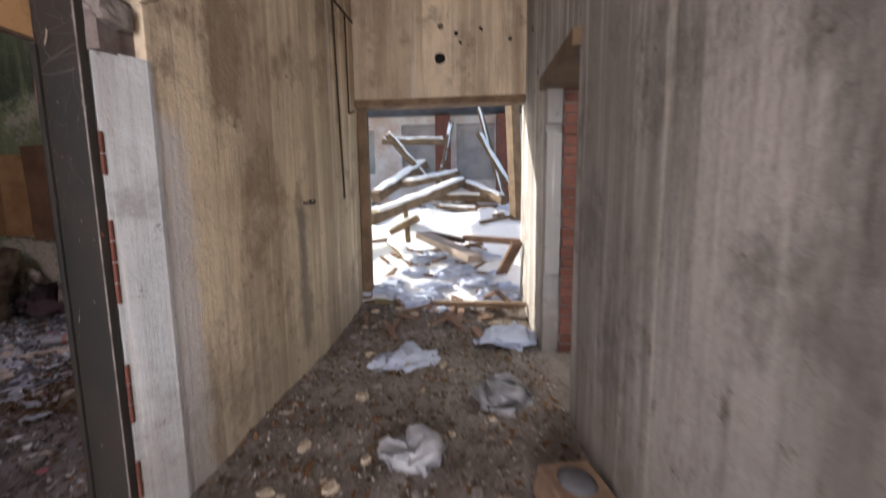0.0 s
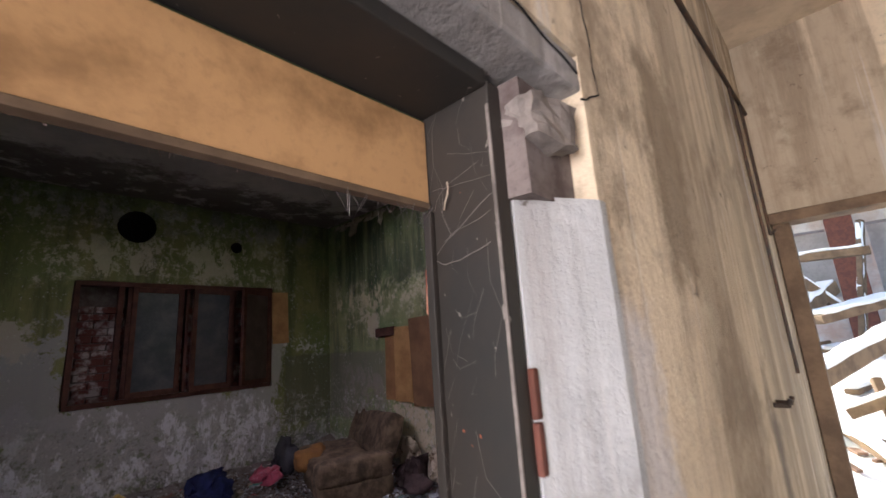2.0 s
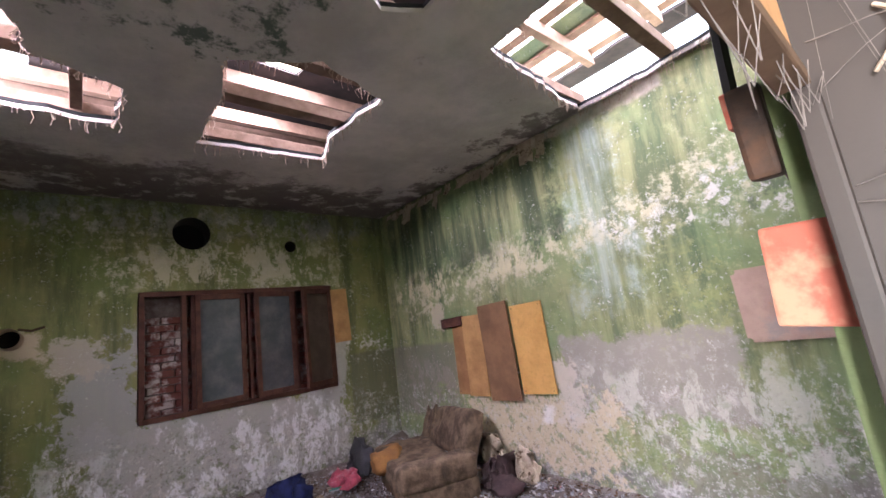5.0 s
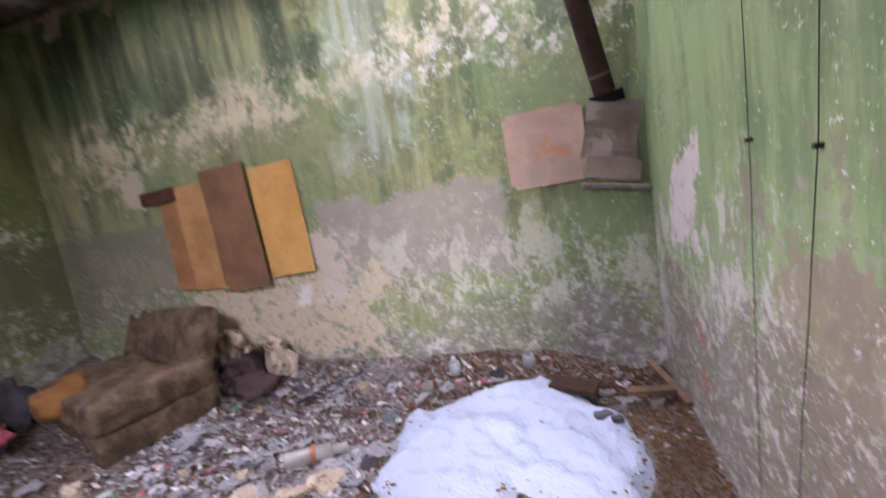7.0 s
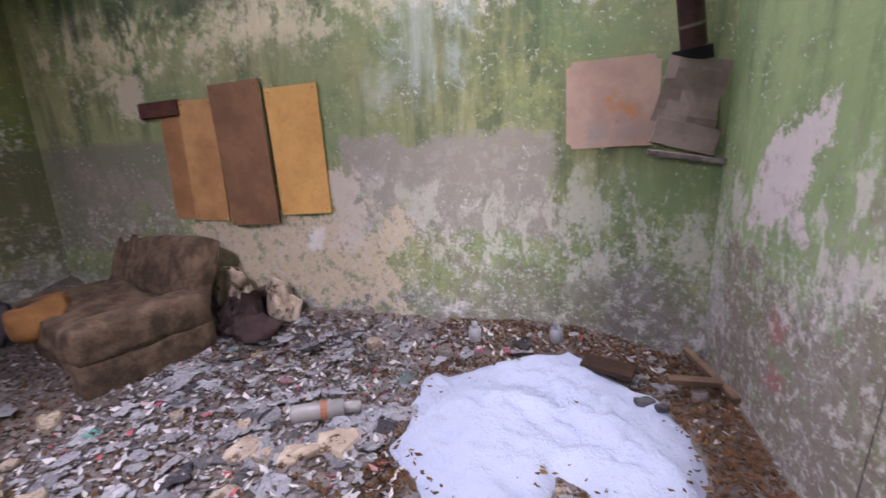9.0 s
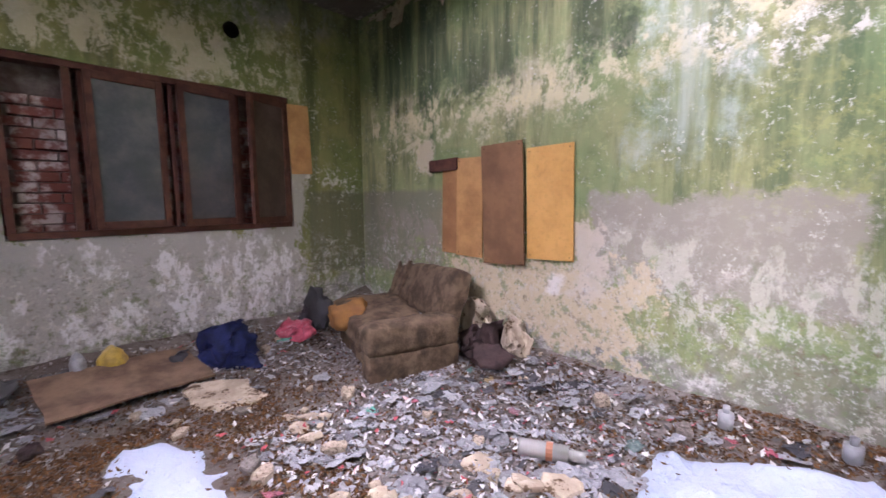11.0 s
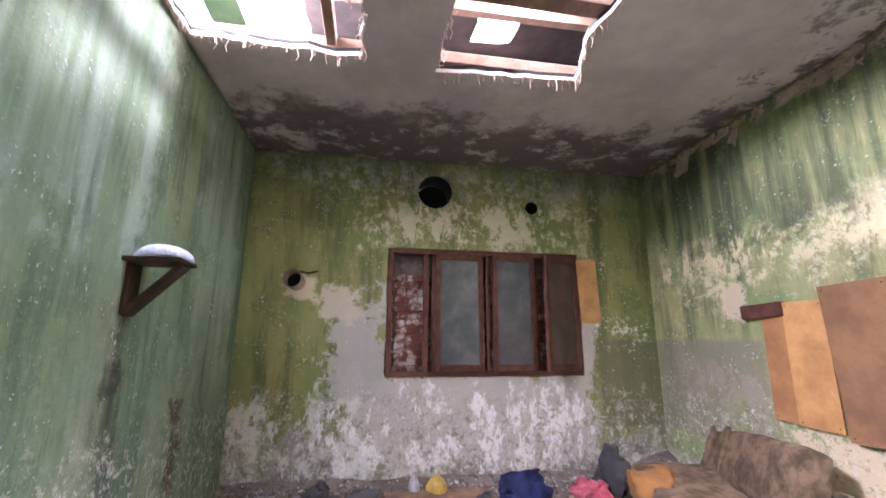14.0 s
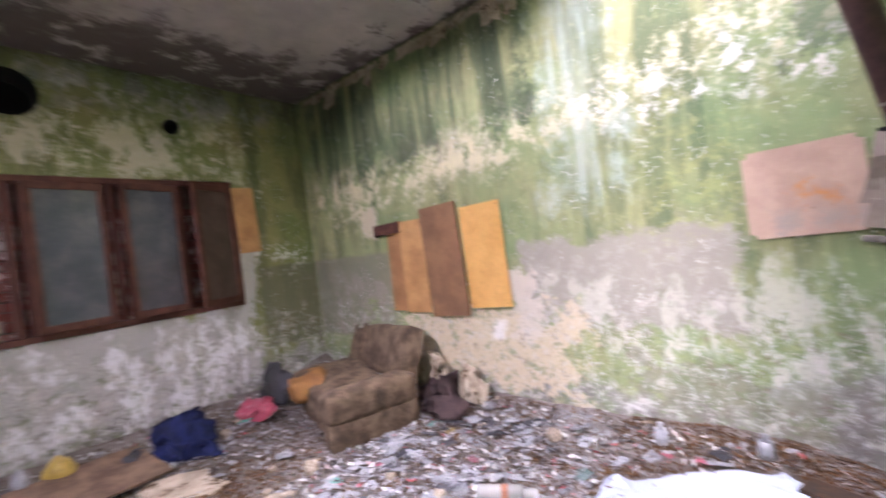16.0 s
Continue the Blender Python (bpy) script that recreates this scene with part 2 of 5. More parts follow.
green_e = green_paint("green_paint_e", "y", ((0.10, 0.165, 0.075), (0.25, 0.345, 0.16), (0.31, 0.40, 0.19)), [
    ("patch", 4.80, 1.2, 0.2, 0.2, 0.16, (0.66, 0.60, 0.59), 0.92),
    ("flakes", 4.0, 0.65, 1.5, 0.55, 0.3, (0.34, 0.31, 0.28), 0.75),
    ("splash", 4.2, 0.8, 1.3, 0.35, 0.3, (0.66, 0.63, 0.60), 0.6),
    ("patch", 3.35, 0.75, 0.6, 0.35, 0.25, (0.27, 0.21, 0.15), 0.7),
    ("patch", 3.7, 0.35, 1.5, 0.40, 0.25, (0.20, 0.175, 0.14), 0.8),
    ("splash", 3.4, 0.9, 0.8, 0.45, 0.2, (0.24, 0.21, 0.16), 0.8),
    ("patch", 4.67, 0.43, 0.07, 0.16, 0.08, (0.36, 0.14, 0.13), 0.7)], low=0.75, mould=3.6, seed=21.0)


def corridor_plaster(name, light, dark, seed, bands=0.35, wash=()):
    n = Net(name, 0.88)
    streak = n.noise(1.0, 9, 0.74, n.scaled(3.4, 3.4, 0.42), seed)
    thin = n.noise(1.0, 4, 0.6, n.scaled(26, 26, 0.6), seed + 2)
    big = n.noise(1.1, 5, 0.65, seed=seed + 4)
    fine = n.noise(30, 6, 0.7, seed=seed + 6)
    pits = n.noise(9, 7, 0.75, seed=seed + 8)
    col = n.mix(n.step(big, 0.35, 0.65), light, tuple(v * 0.8 for v in light))
    col = n.mix(n.mul(n.step(streak, 0.48, 0.64), 0.68), col, dark)
    blotch = n.noise(1.9, 8, 0.72, seed=seed + 12)
    col = n.mix(n.mul(n.step(blotch, 0.5, 0.64), 0.7), col, tuple(v * 0.7 for v in dark))
    mottle = n.noise(7.0, 8, 0.75, seed=seed + 14)
    col = n.mix(n.mul(n.step(mottle, 0.52, 0.66), 0.5), col, tuple(v * 0.6 for v in light))
    col = n.mix(n.mul(n.step(n.sub(1.0, mottle), 0.55, 0.68), 0.35), col, tuple(min(0.8, v * 1.25) for v in light))
    col = n.mix(n.mul(n.step(thin, 0.56, 0.72), 0.35), col, tuple(v * 1.15 for v in dark))
    col = n.mix(n.mul(n.step(n.sub(1.0, thin), 0.6, 0.72), 0.4), col, (0.72, 0.70, 0.66))
    col = n.mix(n.mul(n.step(pits, 0.6, 0.66), 0.8), col, (0.10, 0.08, 0.065))
    run = n.noise(1.0, 5, 0.6, n.scaled(2.6, 2.6, 0.10), seed + 21)
    col = n.mix(n.mul(n.step(run, 0.47, 0.56), bands), col, tuple(v * 0.75 for v in dark))
    pale = n.noise(1.0, 7, 0.7, n.scaled(7.0, 7.0, 0.16), seed + 23)
    col = n.mix(n.mul(n.step(pale, 0.57, 0.64), bands), col, (0.66, 0.64, 0.61))
    for cu, cv, hu, hv, tone, k in wash:
        col = n.mix(n.mul(n.blot(n.y, n.z, cu, cv, hu, hv, 0.03, 0.05, seed + cu), k), col, tone)
    wet = n.step(n.add(n.sub(0.75, n.z), n.mul(n.sub(pits, 0.5), 1.6)), 0.0, 0.6)
    col = n.mix(n.mul(wet, 0.45), col, (0.20, 0.17, 0.14))
    return n.done(col, n.add(n.add(big, n.mul(fine, 0.4)), n.add(n.mul(pits, 0.8), n.mul(thin, 0.5))), 0.7, 0.015)


tan_wall = corridor_plaster("tan_plaster", (0.72, 0.61, 0.45), (0.28, 0.21, 0.145), 2.0, 0.5, ((2.80, 0.75, 0.10, 0.85, (0.62, 0.62, 0.65), 0.7), (3.25, 2.0, 0.14, 0.32, (0.20, 0.15, 0.10), 0.75), (4.1, 0.7, 0.07, 0.5, (0.16, 0.14, 0.12), 0.75)))
grey_wall = corridor_plaster("grey_plaster", (0.44, 0.425, 0.42), (0.17, 0.16, 0.155), 11.0, 0.55)
white_wash = corridor_plaster("whitewash", (0.48, 0.50, 0.51), (0.30, 0.285, 0.27), 31.0, 0.3)
pale_yellow = plain("pale_yellow_plaster", (0.70, 0.58, 0.36), (0.52, 0.41, 0.26), 2.0, 0.9)


def ceiling_mat():
    n = Net("ceiling_plaster", 0.9)
    big = n.noise(1.4, 6, 0.65, seed=2)
    mid = n.noise(5.5, 7, 0.7, seed=3)
    fine = n.noise(40, 4, 0.65, seed=4)
    col = n.mix(n.step(big, 0.35, 0.65), (0.50, 0.46, 0.43), (0.36, 0.335, 0.315))
    edge_w = n.step(n.add(n.x, n.mul(n.sub(mid, 0.5), 2.2)), -3.6, -4.6)
    edge_n = n.step(n.add(n.y, n.mul(n.sub(mid, 0.5), 1.6)), 4.6, 5.6)
    edge = n.math("MAXIMUM", edge_w, edge_n)
    cloud = n.noise(2.4, 9, 0.72, seed=12)
    blots = n.step(n.add(n.add(n.mul(mid, 0.45), n.mul(cloud, 0.6)), n.mul(edge, 0.17)), 0.61, 0.69)
    col = n.mix(n.mul(blots, n.add(0.35, n.mul(edge, 0.5))), col, (0.07, 0.055, 0.05))
    mossy = n.mul(n.blot(n.x, n.y, -1.75, 2.3, 0.65, 0.7, 0.5, 0.1, 5.0), n.step(n.noise(3.5, 7, 0.7, seed=9), 0.47, 0.56))
    col = n.mix(n.mul(mossy, 0.9), col, (0.045, 0.075, 0.055))
    return n.done(col, n.add(n.add(mid, n.mul(blots, -0.5)), n.mul(fine, 0.3)), 0.6, 0.015)


room_ceiling = ceiling_mat()
corr_ceiling = plain("corridor_ceiling_plaster", (0.66, 0.55, 0.40), (0.45, 0.36, 0.26), 1.6, 0.9, strength=0.6)


def dirt_mat():
    n = Net("rubble_dirt", 0.95)
    big = n.noise(1.5, 6, 0.7, seed=1)
    mid = n.noise(11, 7, 0.75, seed=2)
    fine = n.noise(70, 5, 0.75, seed=3)
    col = n.mix(n.step(big, 0.4, 0.62), (0.16, 0.135, 0.12), (0.27, 0.245, 0.23))
    col = n.mix(n.step(mid, 0.5, 0.62), col, (0.085, 0.06, 0.04))
    col = n.mix(n.mul(n.step(fine, 0.56, 0.66), 0.7), col, (0.46, 0.43, 0.41))
    return n.done(col, n.add(n.mul(mid, 1.0), n.mul(fine, 0.5)), 0.9, 0.03)


dirt = dirt_mat()


def snow_mat(name, snow_col):
    n = Net(name, 0.75, spec=0.2)
    a = n.noise(6, 6, 0.65)
    b = n.noise(60, 4, 0.6, seed=2)
    col = n.mix(n.mul(n.step(b, 0.6, 0.8), 0.12), snow_col, (0.45, 0.46, 0.5))
    col = n.mix(n.step(n.noise(34, 6, 0.8, seed=5), 0.72, 0.75), col, (0.12, 0.08, 0.05))
    return n.done(col, n.add(a, n.mul(b, 0.25)), 0.9, 0.06)


# first copy has dimmer, bluer light put into its colour; the yard's stays white
snow = snow_mat("dimmed_snow", (0.53, 0.60, 0.76))
yard_snow = snow_mat("yard_snow", (0.88, 0.90, 0.93))
old_wood = plain("weathered_wood", (0.22, 0.15, 0.095), (0.11, 0.075, 0.05), 5.0, 0.85, stretch=(1, 1, 1), vary=0.5)
dark_wood = plain("brown_painted_wood", (0.13, 0.055, 0.04), (0.07, 0.03, 0.024), 9.0, 0.6)
rafter_wood = plain("rafter_wood", (0.24, 0.155, 0.115), (0.13, 0.08, 0.055), 5.0, 0.85, vary=0.4)
orange_ply = plain("orange_fibreboard", (0.60, 0.35, 0.15), (0.40, 0.215, 0.09), 3.6, 0.55, strength=0.15)
dull_ply = plain("dull_fibreboard", (0.44, 0.235, 0.105), (0.31, 0.155, 0.07), 3.6, 0.6, strength=0.15)
gold_ply = plain("gold_fibreboard", (0.74, 0.44, 0.15), (0.60, 0.33, 0.10), 3.0, 0.5, strength=0.15)
brown_ply = plain("brown_fibreboard", (0.29, 0.16, 0.085), (0.19, 0.105, 0.06), 3.0, 0.6, strength=0.2)
n = Net("grey_frame_paint", 0.55)
_dust = n.noise(2.4, 6, 0.65, n.scaled(1, 1, 0.6))
_c = n.mix(n.step(_dust, 0.38, 0.62), (0.026, 0.027, 0.026), (0.040, 0.034, 0.029))
_c = n.mix(n.step(n.noise(55, 3, 0.5, n.scaled(1, 1, 0.45), 4.0), 0.69, 0.72), _c, (0.22, 0.20, 0.18))
_c = n.mix(n.step(n.noise(20, 4, 0.6, seed=9.0), 0.71, 0.73), _c, (0.30, 0.09, 0.05))
frame_grey = n.done(_c, n.add(_dust, n.mul(n.noise(60, 3, 0.6), 0.3)), 0.3, 0.004)
# besides soot, this black holds the shade of holes and cracks drawn solid
soot_shade = plain("soot_shade_dark", (0.012, 0.012, 0.014), None, 6.0, 0.95)
rust_pipe = plain("rusty_pipe_iron", (0.075, 0.04, 0.036), (0.045, 0.025, 0.025), 12.0, 0.6, metal=0.4)
n = Net("pinkish_tin_sheet", 0.5, 0.2)
_a = n.noise(4.0, 6, 0.65)
_c = n.mix(n.step(_a, 0.35, 0.65), (0.56, 0.40, 0.32), (0.44, 0.30, 0.24))
_c = n.mix(n.mul(n.blot(n.x, n.z, -0.66, 1.52, 0.06, 0.02, 0.05, 0.05, 3.0, 9.0), 0.85), _c, (0.62, 0.25, 0.07))
_c = n.mix(n.mul(n.blot(n.x, n.z, -0.62, 1.37, 0.16, 0.02, 0.06, 0.06, 8.0, 6.0), 0.7), _c, (0.36, 0.33, 0.31))
_c = n.mix(n.step(n.noise(26, 5, 0.7, seed=6.0), 0.66, 0.70), _c, (0.22, 0.13, 0.09))
tin = n.done(_c, _a, 0.2, 0.006)
grey_tin = plain("grey_tin_sheet", (0.30, 0.245, 0.21), (0.2, 0.16, 0.14), 3.5, 0.55, metal=0.2)
red_paint = plain("salmon_red_paint", (0.34, 0.095, 0.06), (0.42, 0.22, 0.14), 7.0, 0.6, lo=0.5, hi=0.6)
brick_red = plain("red_brick", (0.21, 0.08, 0.055), (0.13, 0.055, 0.045), 14.0, 0.9, vary=0.7, placed=True)
brick_white = plain("whitewashed_brick", (0.17, 0.06, 0.05), (0.55, 0.5, 0.5), 7.0, 0.9, lo=0.47, hi=0.6, vary=0.5, placed=True)
dark_mortar = plain("dark_mortar", (0.10, 0.075, 0.07), (0.2, 0.17, 0.16), 10.0, 0.95)
mortar = plain("mortar", (0.27, 0.24, 0.22), (0.13, 0.115, 0.105), 12.0, 0.95)
n = Net("plaster_piece", 0.92)
_a = n.noise(7.0, 7, 0.7)
_c = n.mix(n.step(_a, 0.38, 0.62), (0.58, 0.50, 0.39), (0.40, 0.33, 0.25))
_c = n.mix(n.step(n.noise(9.0, 9, 0.78, seed=2.0), 0.53, 0.58), _c, (0.11, 0.07, 0.04))
_c = n.mix(n.mul(n.random(), 0.45), _c, (0.22, 0.18, 0.15))
plaster_bit = n.done(_c, _a, 0.6, 0.012)
cobweb = plain("cobweb_thread", (0.20, 0.18, 0.165), None, 20.0, 0.9)
cloth_sofa = plain("rotten_upholstery", (0.21, 0.15, 0.10), (0.07, 0.05, 0.035), 7.0, 0.95, strength=0.9, dist=0.02)
foam = plain("ochre_foam", (0.36, 0.18, 0.06), (0.24, 0.12, 0.05), 5.0, 0.95, strength=0.7)
blue_cloth = plain("navy_cloth", (0.02, 0.03, 0.12), (0.012, 0.016, 0.05), 9.0, 0.9)
plum_cloth = plain("plum_cloth", (0.085, 0.055, 0.055), (0.05, 0.035, 0.035), 9.0, 0.95, strength=0.8, dist=0.02)
card = plain("dirty_cardboard", (0.26, 0.175, 0.12), (0.13, 0.085, 0.06), 5.0, 0.9)
wire_black = plain("black_cable", (0.02, 0.02, 0.02), None, 9.0, 0.6)
iron = plain("dark_iron", (0.045, 0.038, 0.033), (0.09, 0.05, 0.03), 12.0, 0.6, metal=0.5)


def film_mat(name, c, rough=0.35):
    n = Net(name, rough, spec=0.5)
    a = n.noise(25, 4, 0.6)
    return n.done(n.mix(n.mul(n.random(), 0.8), n.mix(n.step(a, 0.4, 0.6), c, tuple(v * 0.75 for v in c)), (0.13, 0.13, 0.14)), a, 0.6, 0.006)


film_blue = film_mat("bluish_plastic_film", (0.44, 0.45, 0.49))
paper_white = film_mat("white_paper", (0.66, 0.66, 0.68), 0.8)
film_teal = film_mat("teal_plastic", (0.12, 0.42, 0.34))
film_pink = film_mat("pink_plastic", (0.62, 0.10, 0.17))
film_dark = film_mat("dark_rag", (0.04, 0.04, 0.05), 0.8)
film_yellow = film_mat("yellow_plastic", (0.60, 0.42, 0.09))
dusty_glass = Net("dusty_grey_pane", 0.12, spec=0.5)
dusty_glass = dusty_glass.done(dusty_glass.mix(dusty_glass.step(dusty_glass.noise(4, 6, 0.7), 0.35, 0.7), (0.07, 0.082, 0.095), (0.13, 0.14, 0.15)))
clear = Net("clear_plastic_bottle", 0.15, spec=0.5)
clear.b.inputs["Transmission Weight"].default_value = 0.6
clear = clear.done((0.75, 0.75, 0.74))


# ---- mesh kit ----
def box(bm, c, s, m=None, bevel=0.0):
    """A box of size s round c, turned by the matrix m about its middle."""
    mat = Matrix.Translation(c) @ (m.to_4x4() if m is not None else Matrix()) @ Matrix.Diagonal((*s, 1))
    vs = bmesh.ops.create_cube(bm, size=1, matrix=mat)["verts"]
    if bevel:
        es = list({e for v in vs for e in v.link_edges})
        bmesh.ops.bevel(bm, geom=es, offset=bevel, segments=2, affect="EDGES", profile=0.6)
    return vs


def turn(rx=0, ry=0, rz=0):
    return Euler((radians(rx), radians(ry), radians(rz))).to_matrix()


def bar(bm, a, b, w, h, bevel=0.0, spin=0.0):
    """A straight timber from a to b, w wide and h high."""
    a, b = Vector(a), Vector(b)
    d = b - a
    q = d.to_track_quat("X", "Z").to_matrix() @ turn(spin)
    return box(bm, (a + b) / 2, (d.length, w, h), q, bevel)


def tube(bm, pts, r, sides=8, cap=True):
    """A round rod along pts."""
    pts = [Vector(p) for p in pts]
    rings = []
    for i, p in enumerate(pts):
        d = (pts[min(i + 1, len(pts) - 1)] - pts[max(i - 1, 0)]).normalized()
        q = d.to_track_quat("Z", "Y")
        rings.append([bm.verts.new(p + q @ Vector((r * math.cos(k * 2 * math.pi / sides), r * math.sin(k * 2 * math.pi / sides), 0))) for k in range(sides)])
    for a, b in zip(rings, rings[1:]):
        for k in range(sides):
            bm.faces.new((a[k], a[(k + 1) % sides], b[(k + 1) % sides], b[k]))
    if cap:
        bm.faces.new(rings[0][::-1])
        bm.faces.new(rings[-1])


def mesh_object(name, bm, material, smooth=False):
    bmesh.ops.recalc_face_normals(bm, faces=bm.faces)
    me = bpy.data.meshes.new(name)
    bm.to_mesh(me)
    bm.free()
    me.materials.append(material)
    if smooth:
        for p in me.polygons:
            p.use_smooth = True
    return new(name, me)


def part(name, bm, material, parent, label="", smooth=False):
    ob = mesh_object(name, bm, material, smooth)
    ob.parent = parent
    ob.matrix_parent_inverse = parent.matrix_world.inverted() if parent.type != "EMPTY" else Matrix.Translation(-parent.location)
    return tagged(ob, label)


def thing(name, at, label, category, group=""):
    ob = new(name)
    ob.location = at
    ob.empty_display_size = 0.1
    return tagged(ob, label, category, group)


def rough_up(bm, amount, scale, only=None, seed=0.0):
    for v in only or bm.verts:
        v.co += noise.noise_vector(v.co * scale + Vector((seed, seed * 0.7, 0))) * amount


def inside(p, poly):
    x, y = p
    hit, j = False, len(poly) - 1
    for i in range(len(poly)):
        (xi, yi), (xj, yj) = poly[i], poly[j]
        if (yi > y) != (yj > y) and x < (xj - xi) * (y - yi) / (yj - yi) + xi:
            hit = not hit
        j = i
    return hit


def jagged(poly, step=0.12, amount=0.03, seed=0.0):
    """The outline with its edges cut short and broken."""
    out = []
    for i, p in enumerate(poly):
        a, b = Vector(p), Vector(poly[(i + 1) % len(poly)])
        k = max(1, int((b - a).length / step))
        for j in range(k):
            q = a.lerp(b, j / k)
            w = noise.noise_vector(Vector((q.x * 7 + seed, q.y * 7, seed))) * amount
            out.append((q.x + w.x, q.y + w.y))
    return out


def slab(outer, holes, lo, hi, place):
    """A plate in the outline, with openings right through it, from lo to hi; place(u, v, w) gives the point."""
    from mathutils.geometry import delaunay_2d_cdt
    pts, edges = [], []
    for ring in (outer, *holes):
        s = len(pts)
        pts += [Vector(p) for p in ring]
        edges += [(s + i, s + (i + 1) % len(ring)) for i in range(len(ring))]
    vs, es, fs, *_ = delaunay_2d_cdt(pts, edges, [], 0, 1e-5)
    keep = []
    for face in fs:
        c = sum((vs[i] for i in face), Vector((0, 0))) / len(face)
        if inside(c, outer) and not any(inside(c, h) for h in holes):
            keep.append(face)
    bm = bmesh.new()
    low = [bm.verts.new(place(v.x, v.y, lo)) for v in vs]
    top = [bm.verts.new(place(v.x, v.y, hi)) for v in vs]
    count = {}
    for face in keep:
        bm.faces.new([low[i] for i in face])
        bm.faces.new([top[i] for i in reversed(face)])
        for i in range(len(face)):
            a, b = face[i], face[(i + 1) % len(face)]
            count[(a, b)] = True
    for a, b in count:
        if (b, a) not in count:
            bm.faces.new((low[b], low[a], top[a], top[b]))
    bmesh.ops.delete(bm, geom=[v for v in bm.verts if not v.link_faces], context="VERTS")
    return bm


def rect(a, b, c, d):
    return [(a, c), (b, c), (b, d), (a, d)]


def along_x(y):
    return lambda u, v, w: (u, y + w, v)


def along_y(x):
    return lambda u, v, w: (x + w, u, v)


# ---- the building ----
W, E, S, N = -5.27, -0.10, 1.08, 5.48      # green room
XL, XR, YE = 0.17, 1.964, 5.68             # corridor
CEIL, CCEIL = 3.42, 3.62
DOOR_A, DOOR_B, HEAD = 1.40, 2.55, 2.0     # opening between corridor and room


def structure(name, bm, material, label):
    return tagged(mesh_object(name, bm, material), label, "building", kind="structure")


def ground_z(x, y):
    """Rubble on the room's floor: it is heaped against the far walls."""
    near_n, near_w = max(0.0, 1 - (N - y) / 0.55), max(0.0, 1 - (x - W) / 0.7)
    h = 0.02 + 0.16 * near_n ** 1.3 * min(1.0, max(0.0, (-0.3 - x) / 0.6)) + 0.2 * near_w ** 1.4
    h += 0.035 * noise.noise(Vector((x * 2.1, y * 2.1, 0.3))) + 0.02 * noise.noise(Vector((x * 6.5, y * 6.5, 1.3)))
    return h


def corridor_z(x, y):
    return 0.0 + 0.03 * noise.noise(Vector((x * 2.3, y * 2.3, 5.3))) + 0.02 * noise.noise(Vector((x * 7, y * 7, 2.3))) + 0.10 * max(0.0, y - 4.9)


def sheet(x0, x1, y0, y1, step, height):
    bm = bmesh.new()
    nx, ny = max(1, round((x1 - x0) / step)), max(1, round((y1 - y0) / step))
    g = [[bm.verts.new((x := x0 + (x1 - x0) * i / nx, y := y0 + (y1 - y0) * j / ny, height(x, y))) for j in range(ny + 1)] for i in range(nx + 1)]
    for i in range(nx):
        for j in range(ny):
            bm.faces.new((g[i][j], g[i + 1][j], g[i + 1][j + 1], g[i][j + 1]))
    return bm


structure("floor", sheet(W, E + 0.14, S, N, 0.05, ground_z), dirt, "rubble and dirt floor of the green room")
structure("floor_corridor", sheet(E + 0.13, XR + 0.3, -1.5, YE + 0.02, 0.05, corridor_z), dirt, "dirt floor of the corridor strewn with rubble")

# window wall (west), with the bricked-up window and two round vents
WIN = (2.49, 4.60, 1.12, 2.43)


def disc(u, v, r, k=20):
    return [(u + r * math.cos(i * 2 * math.pi / k), v + r * math.sin(i * 2 * math.pi / k)) for i in range(k)]


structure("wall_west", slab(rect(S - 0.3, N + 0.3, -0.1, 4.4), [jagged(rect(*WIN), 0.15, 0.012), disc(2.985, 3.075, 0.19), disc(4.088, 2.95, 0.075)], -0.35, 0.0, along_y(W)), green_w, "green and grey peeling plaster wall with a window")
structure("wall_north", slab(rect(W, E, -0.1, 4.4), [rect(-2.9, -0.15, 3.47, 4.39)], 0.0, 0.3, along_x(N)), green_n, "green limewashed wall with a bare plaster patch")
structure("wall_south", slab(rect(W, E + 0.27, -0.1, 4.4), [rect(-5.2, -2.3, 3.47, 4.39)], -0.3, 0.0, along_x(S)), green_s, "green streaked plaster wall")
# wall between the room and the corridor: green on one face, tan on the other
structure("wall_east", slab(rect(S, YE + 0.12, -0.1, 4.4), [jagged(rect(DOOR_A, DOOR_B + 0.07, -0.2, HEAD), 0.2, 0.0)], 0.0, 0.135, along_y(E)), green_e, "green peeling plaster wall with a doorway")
structure("wall_corridor_left", slab(rect(-1.5, YE + 0.3, -0.1, 4.4), [rect(DOOR_A - 0.15, DOOR_B + 0.17, -0.2, HEAD + 0.10)], 0.137, 0.27, along_y(E)), tan_wall, "tan stained plaster wall of the corridor")
RD = (3.50, 4.46, 2.13)
structure("wall_corridor_right", slab(rect(-1.5, YE + 0.3, -0.1, 4.4), [jagged([(RD[0], -0.2), (RD[1], -0.2), (RD[1], RD[2]), (RD[0], RD[2])], 0.16, 0.025, 3.0)], 0.0, 0.26, along_y(XR)), grey_wall, "grey water-streaked plaster wall with a doorway")
structure("wall_corridor_end", slab(rect(XL, XR, 2.29, 3.7), [disc(1.09, 2.995, 0.032, 9)], 0.0, 0.3, along_x(YE)), tan_wall, "tan plaster wall over the way out")
structure("wall_corridor_back", slab(rect(XL, XR, -0.1, 4.4), [rect(XL + 0.1, XR - 0.1, -0.2, 2.4)], -0.2, 0.0, along_x(-1.5)), grey_wall, "grey plaster wall closing the corridor")

# splayed, whitewashed reveal beside the door frame
bm = bmesh.new()
